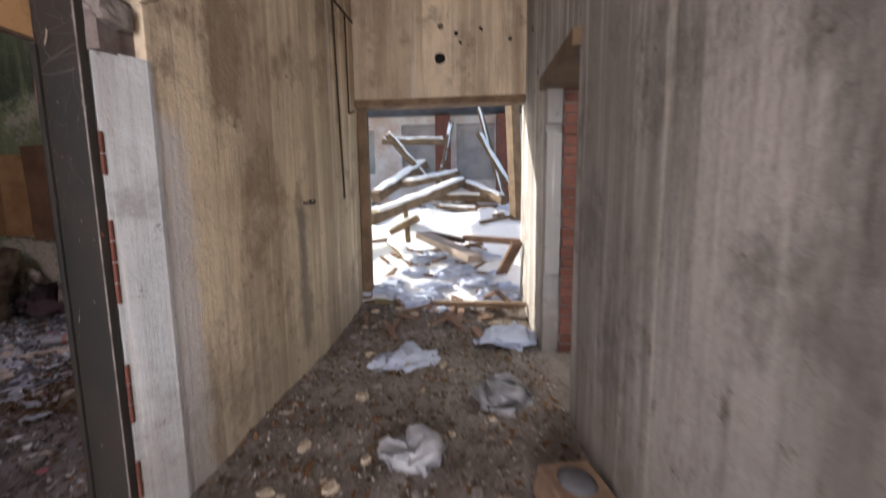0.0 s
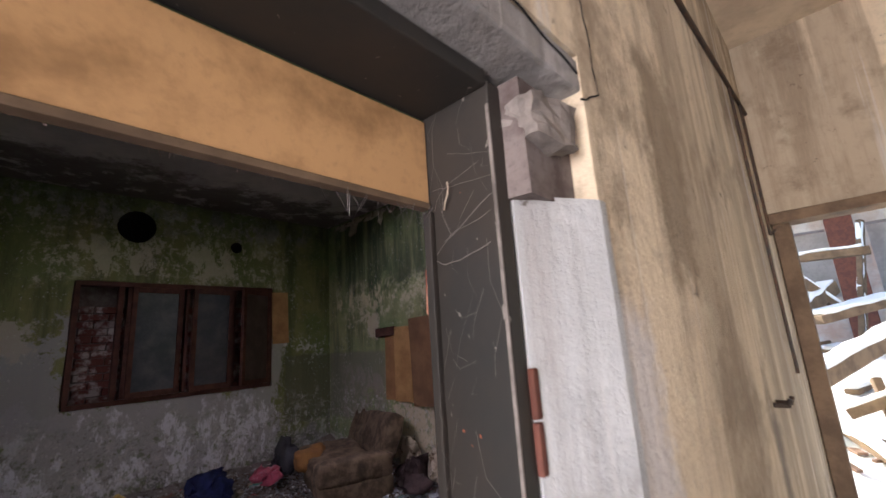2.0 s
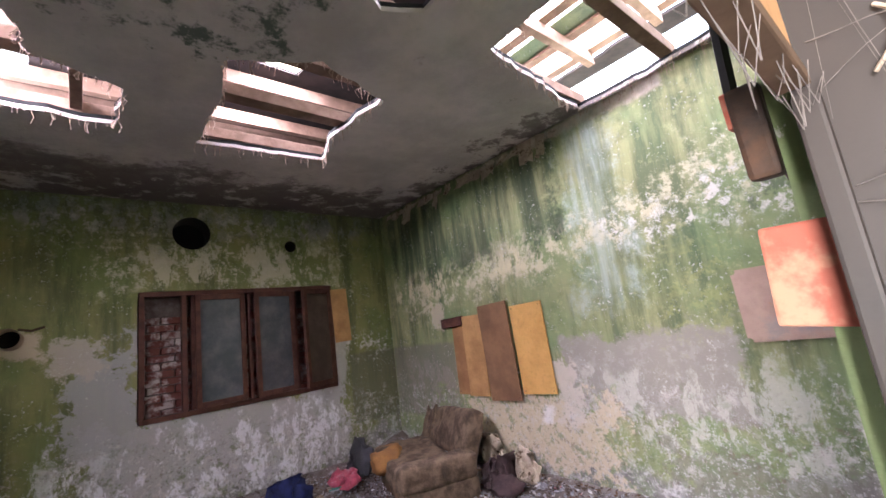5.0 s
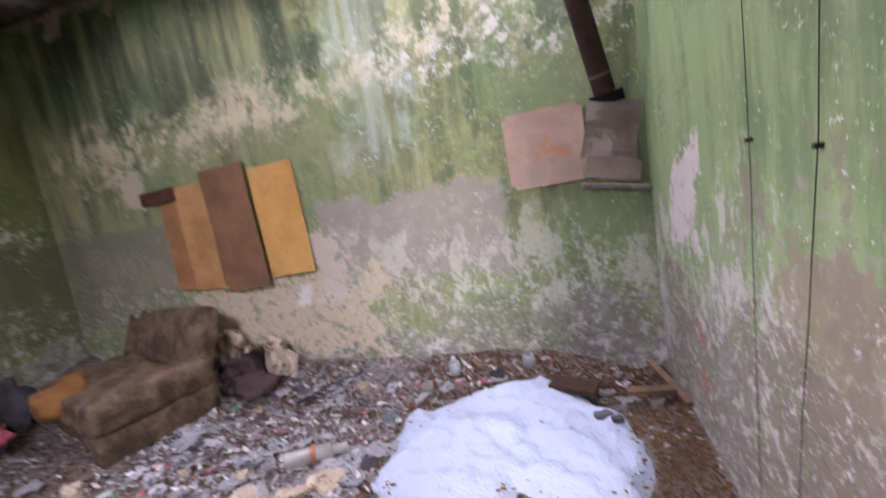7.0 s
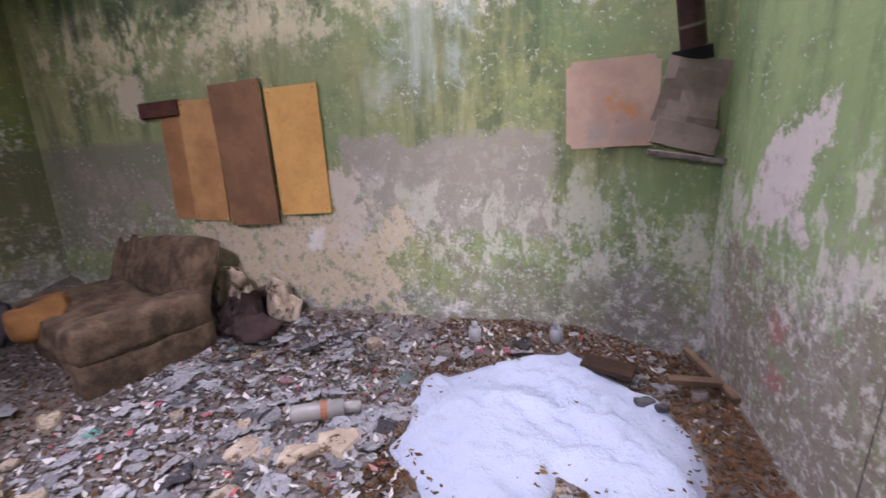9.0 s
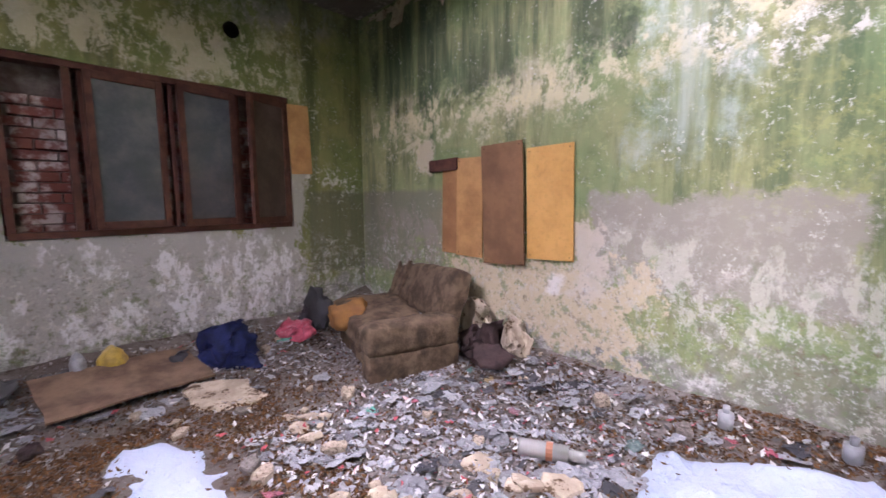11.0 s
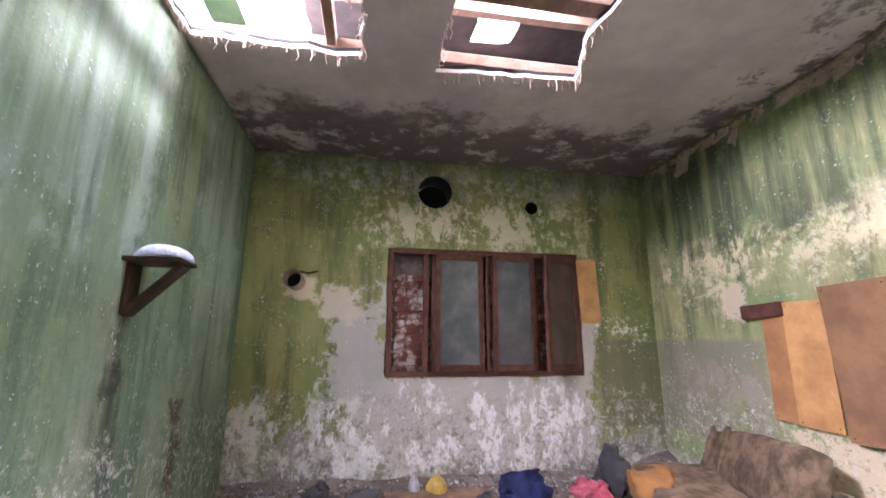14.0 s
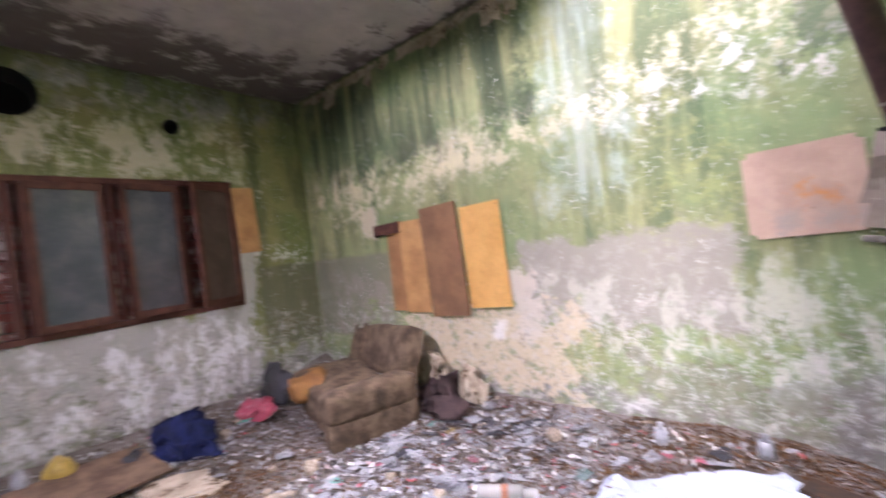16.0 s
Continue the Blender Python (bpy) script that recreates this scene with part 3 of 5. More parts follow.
for z0, z1 in ((0.0, 1.80),):
    a = [(0.092, DOOR_B + 0.012), (XL + 0.004, DOOR_B + 0.165), (XL + 0.004, DOOR_B + 0.19), (0.04, DOOR_B + 0.19), (0.04, DOOR_B + 0.012)]
    lo = [bm.verts.new((x, y, z0)) for x, y in a]
    hi = [bm.verts.new((x, y, z1)) for x, y in a]
    bm.faces.new(lo[::-1])
    bm.faces.new(hi)
    for i in range(5):
        bm.faces.new((lo[i], lo[(i + 1) % 5], hi[(i + 1) % 5], hi[i]))
structure("trim_reveal", bm, white_wash, "whitewashed splayed plaster reveal")

# brick core that the door frame is fixed to
bm = bmesh.new()
box(bm, (-0.014, DOOR_B + 0.038, 1.0), (0.096, 0.062, 2.0))
structure("trim_door_core", bm, mortar, "bare mortar edge behind the door frame")

# ceilings
HOLES = [
    jagged([(-2.55, 1.14), (-3.50, 1.14), (-3.55, 2.22), (-3.02, 2.24), (-2.85, 1.82), (-2.3, 1.72)], 0.09, 0.035, 1.0),
    jagged([(-3.62, 2.76), (-3.56, 3.80), (-3.10, 3.66), (-2.40, 3.75), (-2.2, 3.2), (-2.45, 2.70), (-2.85, 2.76)], 0.09, 0.035, 2.0),
    jagged([(-1.56, 4.07), (-1.06, 4.08), (-0.5, 4.6), (-0.55, 5.38), (-1.15, 5.42), (-1.75, 5.40)], 0.08, 0.035, 3.0),
    jagged([(-1.40, 2.72), (-1.63, 3.30), (-1.55, 3.50), (-1.03, 3.46), (-0.65, 3.0), (-0.9, 2.6)], 0.1, 0.035, 4.0)]
structure("ceiling", slab(rect(W, E + 0.002, S, N), HOLES, 0.0, 0.03, lambda u, v, w: (u, v, CEIL + w - 0.03 * math.sin((u - W) / (E - W) * math.pi))), room_ceiling, "mouldy grey plaster ceiling with broken holes")
# added black layer, hidden from below, keeps bounced light off the roof boards
structure("attic_fill", slab(rect(W, E + 0.002, S, N), HOLES, 0.034, 0.06, lambda u, v, w: (u, v, CEIL + w - 0.03 * math.sin((u - W) / (E - W) * math.pi))), soot_shade, "unseen black layer added on the ceiling to absorb bounced light")
structure("ceiling_corridor", slab(rect(XL - 0.002, XR + 0.002, -1.5, YE), [jagged([(0.66, 4.56), (0.93, 4.62), (0.925, 4.96), (0.655, 4.97)], 0.1, 0.02)], 0.0, 0.06, lambda u, v, w: (u, v, CCEIL + w)), corr_ceiling, "cream plaster ceiling of the corridor with a small hole")

# roof: boards on rafters, open where it has fallen in
roof = thing("roof", (0, 0, 4.4), "weathered board roof on rafters with fallen-in gaps", "roof")
roof["kind"] = "structure"
rng = random.Random(4)
roof_gaps = [(-4.8, -2.7, 0.05, 1.65), (-2.6, -0.1, 4.45, 6.4), (-4.5, -4.1, 3.2, 3.62), (-3.77, -3.35, 3.3, 3.7), (0.2, 1.3, 4.6, 6.3)]
bm = slab(rect(W - 0.6, XR + 0.6, -2.0, 6.7), [jagged(rect(a, b, c, d), 0.12, 0.05, a) for a, b, c, d in roof_gaps], 0.0, 0.03, lambda u, v, w: (u, v, 4.4 + w))
part("roof_boarding", bm, plain("roof_boarding", (0.03, 0.022, 0.02), (0.016, 0.012, 0.012), 6.0, 0.9), roof)
for x in (-5.0, -4.66, -3.94, -2.62, -1.92, -1.2):
    bm = bmesh.new()
    bar(bm, (x, -1.6, 4.28), (x, 6.2, 4.28), 0.08, 0.14, 0.006)
    part("rafter", bm, rafter_wood, roof)
for y in (4.3, 4.9, 5.3, 5.75, 6.15):
    bm = bmesh.new()
    bar(bm, (-2.7, y, 4.36), (0.1, y + 0.05, 4.36), 0.12, 0.03, 0.004)
    part("batten", bm, rafter_wood, roof)
# ceiling joists that bridge the holes
for a, b, w in (((W, 2.0, 3.52), (E, 2.03, 3.52), 0.07), ((-2.93, S, 3.5), (-2.97, 4.0, 3.5), 0.12), ((-3.62, S, 3.5), (-3.66, 4.0, 3.5), 0.12), ((-2.35, S, 3.5), (-2.38, N, 3.5), 0.10), ((-1.72, 2.4, 3.5), (-1.76, N, 3.5), 0.1), ((-0.95, S, 3.5), (-0.98, N, 3.5), 0.1)):
    bm = bmesh.new()
    bar(bm, a, b, w, 0.09, 0.006)
    tagged(mesh_object("ceiling_joist", bm, rafter_wood), "rough sawn timber joist above the broken ceiling", "joist", "ceiling joists", "structure")

# neighbouring room behind the right-hand doorway, open to the sky
structure("wall_side_room", slab(rect(2.2, 5.2, -0.1, 3.0), [], 0.0, 0.2, along_x(5.55)), pale_yellow, "pale yellow plaster wall of the roofless side room")
structure("wall_side_room_far", slab(rect(1.0, 5.75, -0.1, 3.0), [], 0.0, 0.2, along_y(4.6)), pale_yellow, "pale yellow plaster wall of the roofless side room")
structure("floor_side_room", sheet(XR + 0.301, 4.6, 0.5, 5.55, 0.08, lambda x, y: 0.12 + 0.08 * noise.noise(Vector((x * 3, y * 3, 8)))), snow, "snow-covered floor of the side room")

# outdoors: one snow sheet out to the horizon


def yard_z(x, y):
    h = 0.05 + min(0.95, max(0.0, y - 5.6) * 0.27) + 0.10 * noise.noise(Vector((x * 1.3, y * 1.3, 3))) + 0.05 * noise.noise(Vector((x * 4, y * 4, 6)))
    return h


axis = [-400, -150, -60, -25, -12] + [-8 + 0.16 * i for i in range(106)] + [12, 25, 60, 150, 400]
ayis = [YE + 0.02 + 0.14 * i for i in range(80)] + [20, 30, 60, 150, 400]
bm = bmesh.new()
g = [[bm.verts.new((x, y, yard_z(x, y))) for y in ayis] for x in axis]
for i in range(len(axis) - 1):
    for j in range(len(ayis) - 1):
        bm.faces.new((g[i][j], g[i + 1][j], g[i + 1][j + 1], g[i][j + 1]))
tagged(mesh_object("ground", bm, yard_snow, True), "snow-covered yard strewn with fallen timber", "ground", kind="structure")

# ---- things of the room ----
# door frame with its fibreboard transom strip
door_frame = thing("door_frame", (0.01, DOOR_B, 0), "grey painted wooden door frame hung with cobwebs", "door frame")
bm = bmesh.new()
box(bm, (0.010, DOOR_B - 0.012, 1.0), (0.160, 0.035, 2.0), None, 0.004)
jamb = part("jamb", bm, frame_grey, door_frame)
bm = bmesh.new()
box(bm, (-0.061, DOOR_B - 0.036, 0.90), (0.018, 0.013, 1.80), None, 0.003)
part("stop_bead", bm, frame_grey, jamb)
bm = bmesh.new()
box(bm, (0.087, DOOR_B - 0.031, 0.98), (0.006, 0.004, 1.95), None, 0.001)
part("worn_edge", bm, mortar, jamb, "pale bare wood along the worn edge")
bm = bmesh.new()
box(bm, (-0.008, DOOR_A + 0.012, 1.0), (0.196, 0.035, 2.0), None, 0.005)
part("jamb", bm, frame_grey, door_frame)
bm = bmesh.new()
box(bm, (0.01, (DOOR_A + DOOR_B) / 2, 2.005), (0.158, DOOR_B - DOOR_A - 0.06, 0.03), None, 0.004)
part("head", bm, frame_grey, door_frame)
bm = bmesh.new()
box(bm, (-0.066, (DOOR_A + DOOR_B) / 2, 1.90), (0.012, DOOR_B - DOOR_A - 0.066, 0.165), None, 0.002)
strip = part("transom_strip", bm, plain("transom_fibreboard", (0.60, 0.36, 0.17), (0.33, 0.185, 0.085), 6.0, 0.6, strength=0.2, lo=0.46, hi=0.72), door_frame, "orange fibreboard strip under the head")
bm = bmesh.new()
box(bm, (-0.066, (DOOR_A + DOOR_B) / 2, 1.812), (0.022, DOOR_B - DOOR_A - 0.07, 0.012), None, 0.002)
part("bead", bm, old_wood, strip)
rng = random.Random(11)
for i in range(40):
    a = Vector((rng.uniform(-0.09, 0.08), DOOR_B - 0.034, rng.uniform(1.2, 1.95)))
    b = a + Vector((rng.uniform(-0.06, 0.06), -0.006, rng.uniform(-0.12, 0.12)))
    a.x = max(-0.05, a.x)
    b.x = min(0.085, max(-0.05, b.x))
    m = (a + b) / 2 + Vector((0, -0.012, -0.012))
    bm = bmesh.new()
    tube(bm, [a, m, b], rng.uniform(0.0001, 0.00028), 4)
    part("cobweb", bm, cobweb, door_frame)

# dust-laden strands gathered at the corner under the transom
for p, q, sag, thick in (((-0.05, 1.72), (0.08, 1.80), 0.02, 0.0006), ((-0.052, 1.71), (0.07, 1.72), 0.022, 0.0008), ((-0.05, 1.80), (0.06, 1.86), 0.006, 0.0003), ((-0.052, 1.84), (0.09, 1.83), 0.012, 0.0004), ((-0.03, 1.74), (0.075, 1.77), 0.012, 0.00045), ((-0.01, 1.90), (0.085, 1.87), 0.01, 0.0003)):
    bm = bmesh.new()
    tube(bm, [Vector((p[0] + (q[0] - p[0]) * k / 8, DOOR_B - 0.031 - 0.028 * math.sin(math.pi * k / 8), p[1] + (q[1] - p[1]) * k / 8 - sag * math.sin(math.pi * k / 8) + rng.uniform(-0.002, 0.002))) for k in range(9)], thick, 5)
    part("cobweb_strand", bm, cobweb, door_frame, "thick dusty cobweb strand")
bm = bmesh.new()
tube(bm, [(-0.012, DOOR_B - 0.034, 1.845), (-0.004, DOOR_B - 0.042, 1.832), (-0.003, DOOR_B - 0.045, 1.818), (-0.012, DOOR_B - 0.043, 1.806), (-0.022, DOOR_B - 0.036, 1.796)], 0.0016, 6)
part("paint_curl", bm, plaster_bit, door_frame, "pale curl of peeled paint")
for i in range(14):
    a = Vector((-0.066 + rng.uniform(-0.01, 0.01), DOOR_B - 0.04 - abs(rng.gauss(0, 0.12)), 1.808))
    b = a + Vector((rng.uniform(-0.02, 0.02), rng.uniform(-0.05, 0.05), 0))
    b.y = min(b.y, DOOR_B - 0.036)
    bm = bmesh.new()
    tube(bm, [a, (a + b) / 2 + Vector((0, 0, -rng.uniform(0.01, 0.05))), b], 0.0004, 4)
    part("cobweb", bm, cobweb, strip)

# broken lintel end over the reveal
bm = bmesh.new()
box(bm, (0.088, DOOR_B + 0.088, 1.90), (0.085, 0.168, 0.21))
rough_up(bm, 0.01, 12)
structure("trim_cavity", bm, dark_mortar, "dark broken cavity under the lintel")
bm = bmesh.new()
box(bm, (0.122, DOOR_B + 0.07, 1.925), (0.08, 0.13, 0.08), turn(3, 0, -6))
bmesh.ops.subdivide_edges(bm, edges=bm.edges, cuts=4, use_grid_fill=True)
rough_up(bm, 0.012, 16)
rough_up(bm, 0.008, 45)
lintel_block = tagged(mesh_object("lintel_brick", bm, mortar), "broken grey brick end under the lintel", "brick")

# concrete lintel on the corridor side
bm = bmesh.new()
box(bm, (0.112, (DOOR_A + DOOR_B) / 2 + 0.03, HEAD + 0.058), (0.11, DOOR_B - DOOR_A + 0.30, 0.07), None, 0.008)
tagged(mesh_object("lintel", bm, grey_wall), "grey plastered lintel over the doorway", "lintel", kind="structure")

# window: brown casements standing ajar before a bricked-up opening
y0, y1, z0, z1 = WIN
window = thing("window_1", (W, (y0 + y1) / 2, z0), "brown wooden casement window, ajar, before a bricked-up opening", "window")
window["kind"] = "structure"
for c, s in (((W - 0.06, (y0 + y1) / 2, z0 + 0.03), (0.14, y1 - y0 - 0.03, 0.05)), ((W - 0.06, (y0 + y1) / 2, z1 - 0.03), (0.14, y1 - y0 - 0.03, 0.05)), ((W - 0.06, y0 + 0.035, (z0 + z1) / 2), (0.14, 0.05, z1 - z0 - 0.11)), ((W - 0.06, y1 - 0.035, (z0 + z1) / 2), (0.14, 0.05, z1 - z0 - 0.11)), ((W - 0.05, 2.90, (z0 + z1) / 2), (0.10, 0.05, z1 - z0 - 0.11))):
    bm = bmesh.new()
    box(bm, c, s, None, 0.005)
    part("window_frame", bm, dark_wood, window)


def casement(hinge_y, width, swing, x=W - 0.02, filling=dusty_glass):
    """A glazed leaf hinged at hinge_y, swung into the room by so many degrees."""
    h = z1 - z0 - 0.12
    m = Matrix.Translation((x, hinge_y, z0 + 0.06)) @ turn(0, 0, swing).to_4x4()
    bm = bmesh.new()
    for c, s in (((0, -0.025, h / 2), (0.04, 0.05, h)), ((0, -width + 0.025, h / 2), (0.04, 0.05, h)), ((0, -width / 2, 0.03), (0.038, width - 0.1, 0.06)), ((0, -width / 2, h - 0.03), (0.038, width - 0.1, 0.06))):
        box(bm, c, s, None, 0.004)
    bm.transform(m)
    leaf = part("casement", bm, dark_wood, window)
    bm = bmesh.new()
    box(bm, (0, -width / 2, h / 2), (0.006, width - 0.09, h - 0.11))
    bm.transform(m)
    part("pane", bm, filling, leaf)
    return leaf


casement(3.50, 0.52, 8, W + 0.0)
casement(4.07, 0.50, 12, W + 0.0)
casement(4.56, 0.48, 24, W + 0.0, plain("brown_pane", (0.12, 0.085, 0.07), (0.07, 0.05, 0.043), 4.0, 0.3, strength=0.1))
for y in (2.98, 3.56, 4.10):
    bm = bmesh.new()
    box(bm, (W - 0.06, y, (z0 + z1) / 2), (0.09, 0.035, z1 - z0 - 0.12), None, 0.004)
    part("mullion", bm, dark_wood, window)
bm = bmesh.new()
box(bm, (W + 0.012, 4.70, 2.02), (0.012, 0.23, 0.70), turn(2), 0.002)
tagged(mesh_object("fibreboard_strip", bm, orange_ply), "orange fibreboard strip fixed beside the window", "board")

# two round vents
for y, z, r in ((2.985, 3.075, 0.19), (4.088, 2.95, 0.075)):
    bm = bmesh.new()
    tube(bm, [(W - 0.34, y, z), (W - 0.004, y, z)], r - 0.004, 24, False)
    vent = tagged(mesh_object("flue_hole", bm, soot_shade, True), "round sooty flue hole in the wall", "flue hole", "flue holes")
    bm = bmesh.new()
    tube(bm, [(W - 0.33, y, z), (W - 0.31, y, z)], r - 0.006, 24)
    part("back", bm, soot_shade, vent)

# stub of a stove pipe beside the window
bm = bmesh.new()
tube(bm, [(W, 1.60, 2.045), (W + 0.25, 1.60, 2.045)], 0.085, 20, False)
tube(bm, [(W, 1.60, 2.045), (W + 0.25, 1.60, 2.045)], 0.078, 20, False)
stub = tagged(mesh_object("stove_pipe_stub", bm, plain("cream_clay", (0.55, 0.43, 0.33), (0.4, 0.3, 0.22), 8.0), True), "cream coloured clay stove pipe stub in the wall", "pipe")
bm = bmesh.new()
tube(bm, [(W + 0.01, 1.60, 2.045), (W + 0.06, 1.60, 2.045)], 0.076, 20)
part("soot_plug", bm, soot_shade, stub)
bm = bmesh.new()
tube(bm, [(W + 0.2, 1.66, 2.12), (W + 0.22, 1.74, 2.10), (W + 0.18, 1.82, 2.13)], 0.012, 6)
part("bent_strap", bm, iron, stub)

# fibreboards nailed over the second window
def board(cx, cz, w, h, lean, material, label, y=0.012):
    bm = bmesh.new()
    box(bm, (cx, N - y, cz), (w, 0.014, h), turn(0, lean, 0), 0.002)
    ob = tagged(mesh_object("fibreboard", bm, material), label, "board", "boards over the window")
    for sx in (-1, 1):
        for sz in (-1, 1):
            b = bmesh.new()
            p = Vector((cx, N - y - 0.009, cz)) + turn(0, lean, 0) @ Vector((sx * (w / 2 - 0.03), 0, sz * (h / 2 - 0.03)))
            tube(b, [p + Vector((0, 0.004, 0)), p], 0.005, 6)
            part("nail", b, iron, ob)
    return ob


board(-3.79, 1.305, 0.27, 0.83, 1, dull_ply, "dull orange fibreboard nailed to the wall", 0.010)
board(-3.57, 1.325, 0.31, 0.89, 0.5, orange_ply, "orange fibreboard nailed to the wall", 0.026)
board(-3.19, 1.355, 0.42, 1.01, -2.2, brown_ply, "dark brown fibreboard nailed askew over the others", 0.045)
board(-2.755, 1.365, 0.405, 0.88, -1.5, gold_ply, "golden yellow fibreboard nailed to the wall", 0.026)
bm = bmesh.new()
box(bm, (-3.89, N - 0.03, 1.72), (0.36, 0.05, 0.11), turn(0, -2, 0), 0.006)
tagged(mesh_object("window_board_end", bm, dark_wood), "dark wooden batten end over the boards", "batten")

# tin sheets over the stove opening
bm = bmesh.new()
box(bm, (-0.70, N - 0.02, 1.55), (0.50, 0.006, 0.485), turn(0, -1, 0))
bmesh.ops.bevel(bm, geom=[e for e in bm.edges if abs(e.verts[0].co.y - e.verts[1].co.y) > 0.004], offset=0.03, segments=3, affect="EDGES")
tagged(mesh_object("tin_sheet", bm, tin), "pinkish tin sheet with a rust spot on the wall", "metal sheet")
bm = bmesh.new()
box(bm, (-0.30, N - 0.030, 1.575), (0.32, 0.006, 0.36), turn(0, 12, 0))
bmesh.ops.subdivide_edges(bm, edges=[e for e in bm.edges if e.calc_length() > 0.1], cuts=5, use_grid_fill=True)
rough_up(bm, 0.03, 6)
tagged(mesh_object("tin_sheet", bm, grey_tin), "bent grey tin sheet beside the pink one", "metal sheet")
bm = bmesh.new()
box(bm, (-0.31, N - 0.03, 1.35), (0.34, 0.02, 0.14), turn(0, 16, 0), 0.004)
tagged(mesh_object("tin_strip", bm, grey_tin), "grey tin strip under the bent sheet", "metal sheet")
# black plate: the shade of the gap is put into its colour
bm = bmesh.new()
box(bm, (-0.30, N - 0.004, 1.775), (0.2, 0.006, 0.07), turn(0, -8, 0), 0.001)
tagged(mesh_object("stove_hole", bm, soot_shade), "black plate for the shaded, sooty gap above the tin sheets", "hole")
bm = bmesh.new()
box(bm, (-0.3, N - 0.03, 1.235), (0.42, 0.06, 0.03), turn(0, 10, 0), 0.008)
rough_up(bm, 0.012, 12)
tagged(mesh_object("broken_ledge", bm, mortar), "broken mortar ledge under the tin sheets", "ledge")

# leaning stove pipe
bm = bmesh.new()
a, b = Vector((-0.32, N - 0.09, 1.80)), Vector((-0.50, N - 0.28, 2.62))
tube(bm, [a, b], 0.062, 20, False)
tube(bm, [a, b], 0.056, 20, False)
pipe = tagged(mesh_object("stove_pipe", bm, rust_pipe, True), "rusty brown stove pipe leaning out from the wall", "pipe")
bm = bmesh.new()
d = (b - a).normalized()
tube(bm, [a + d * 0.10, a + d * 0.115], 0.0645, 20, False)
part("wire_band", bm, cobweb, pipe)
bm = bmesh.new()
tube(bm, [b - d * 0.012, b], 0.0655, 20, False)
part("rim", bm, grey_tin, pipe)
bm = bmesh.new()
tube(bm, [b + Vector((0.06, 0.02, -0.02)), (-0.42, N - 0.1, 3.1), (-0.45, N - 0.12, CEIL)], 0.012, 6)
part("hanger", bm, grey_tin, pipe)

# red shard on the back of the jamb, and cables on the wall
bm = bmesh.new()
box(bm, (-0.094, DOOR_B + 0.014, 1.664), (0.062, 0.014, 0.090), turn(0, 4, 0), 0.003)
rough_up(bm, 0.004, 18)
tagged(mesh_object("switch_plate", bm, red_paint), "salmon red painted wooden plate beside the doorway", "plate")
bm = bmesh.new()
box(bm, (-0.115, DOOR_B + 0.07, 1.815), (0.03, 0.035, 0.10), turn(6), 0.006)
sw = tagged(mesh_object("switch_box", bm, iron), "black and red electric switch box with loose cables", "switch box")
bm = bmesh.new()
box(bm, (-0.131, DOOR_B + 0.07, 1.845), (0.008, 0.03, 0.04), turn(6), 0.002)
part("cover", bm, red_paint, sw, "red cover")


def cable(pts, r, label, wobble=0.006, material=None):
    bm = bmesh.new()
    path = []
    for p, q in zip(pts, pts[1:]):
        for k in range(8):
            v = Vector(p).lerp(Vector(q), k / 8)
            path.append(v + Vector((0, noise.noise(v * 9) * wobble, noise.noise(v * 7 + Vector((3, 0, 0))) * wobble)))
    tube(bm, path + [Vector(pts[-1])], r, 6)
    return tagged(mesh_object("cable", bm, material or wire_black), label, "cable", "cables on the wall")


cable([(E - 0.006, 4.02, CEIL), (E - 0.008, 4.036, 1.394), (E - 0.01, 4.11, 0.08)], 0.0014, "thin black cable hanging down the green wall")
cable([(E - 0.006, 3.55, CEIL), (E - 0.012, 3.69, 1.39), (E - 0.01, 3.87, 0.27)], 0.0017, "black cable with a knot hanging down the green wall")
cable([(E - 0.01, 2.75, CEIL), (E - 0.02, 2.72, 2.5), (E - 0.035, 2.66, 1.86)], 0.008, "black cable running down to the switch box")
for y, z in ((4.036, 1.394), (3.70, 1.36)):
    bm = bmesh.new()
    tube(bm, [(E + 0.002, y, z), (E - 0.018, y, z)], 0.007, 8)
    tagged(mesh_object("wall_insulator", bm, iron), "small dark insulator for the cable on the wall", "insulator", "insulators")
cable([(XL + 0.012, 3.3, 2.90), (XL + 0.012, 5.64, 3.05)], 0.012, "dark conduit running along the tan corridor wall", 0.004, iron)
cable([(XL + 0.012, 5.0, 3.0), (XL + 0.012, 5.06, 2.2), (XL + 0.012, 5.14, 1.26)], 0.009, "thin rusty conduit down the corridor wall", 0.004, iron)
cable([(XL + 0.012, 5.38, 3.04), (XL + 0.012, 5.40, 2.1), (XL + 0.03, 5.55, 2.15)], 0.009, "thin rusty conduit beside the way out", 0.004, iron)

# snow-topped bracket shelf on the south wall
shelf = thing("bracket_shelf", (-3.4, S, 1.6), "dark iron bracket shelf topped with snow", "shelf")
bm = bmesh.new()
box(bm, (-3.4, S + 0.14, 1.885), (0.22, 0.28, 0.025), None, 0.004)
part("board", bm, iron, shelf)
bm = bmesh.new()
bar(bm, (-3.4, S + 0.005, 1.60), (-3.4, S + 0.26, 1.868), 0.10, 0.03, 0.003)
part("brace", bm, iron, shelf)
bm = bmesh.new()
box(bm, (-3.4, S + 0.013, 1.735), (0.12, 0.022, 0.27), None, 0.003)
part("wall_plate", bm, iron, shelf)
bm = bmesh.new()
bmesh.ops.create_icosphere(bm, subdivisions=4, radius=1)
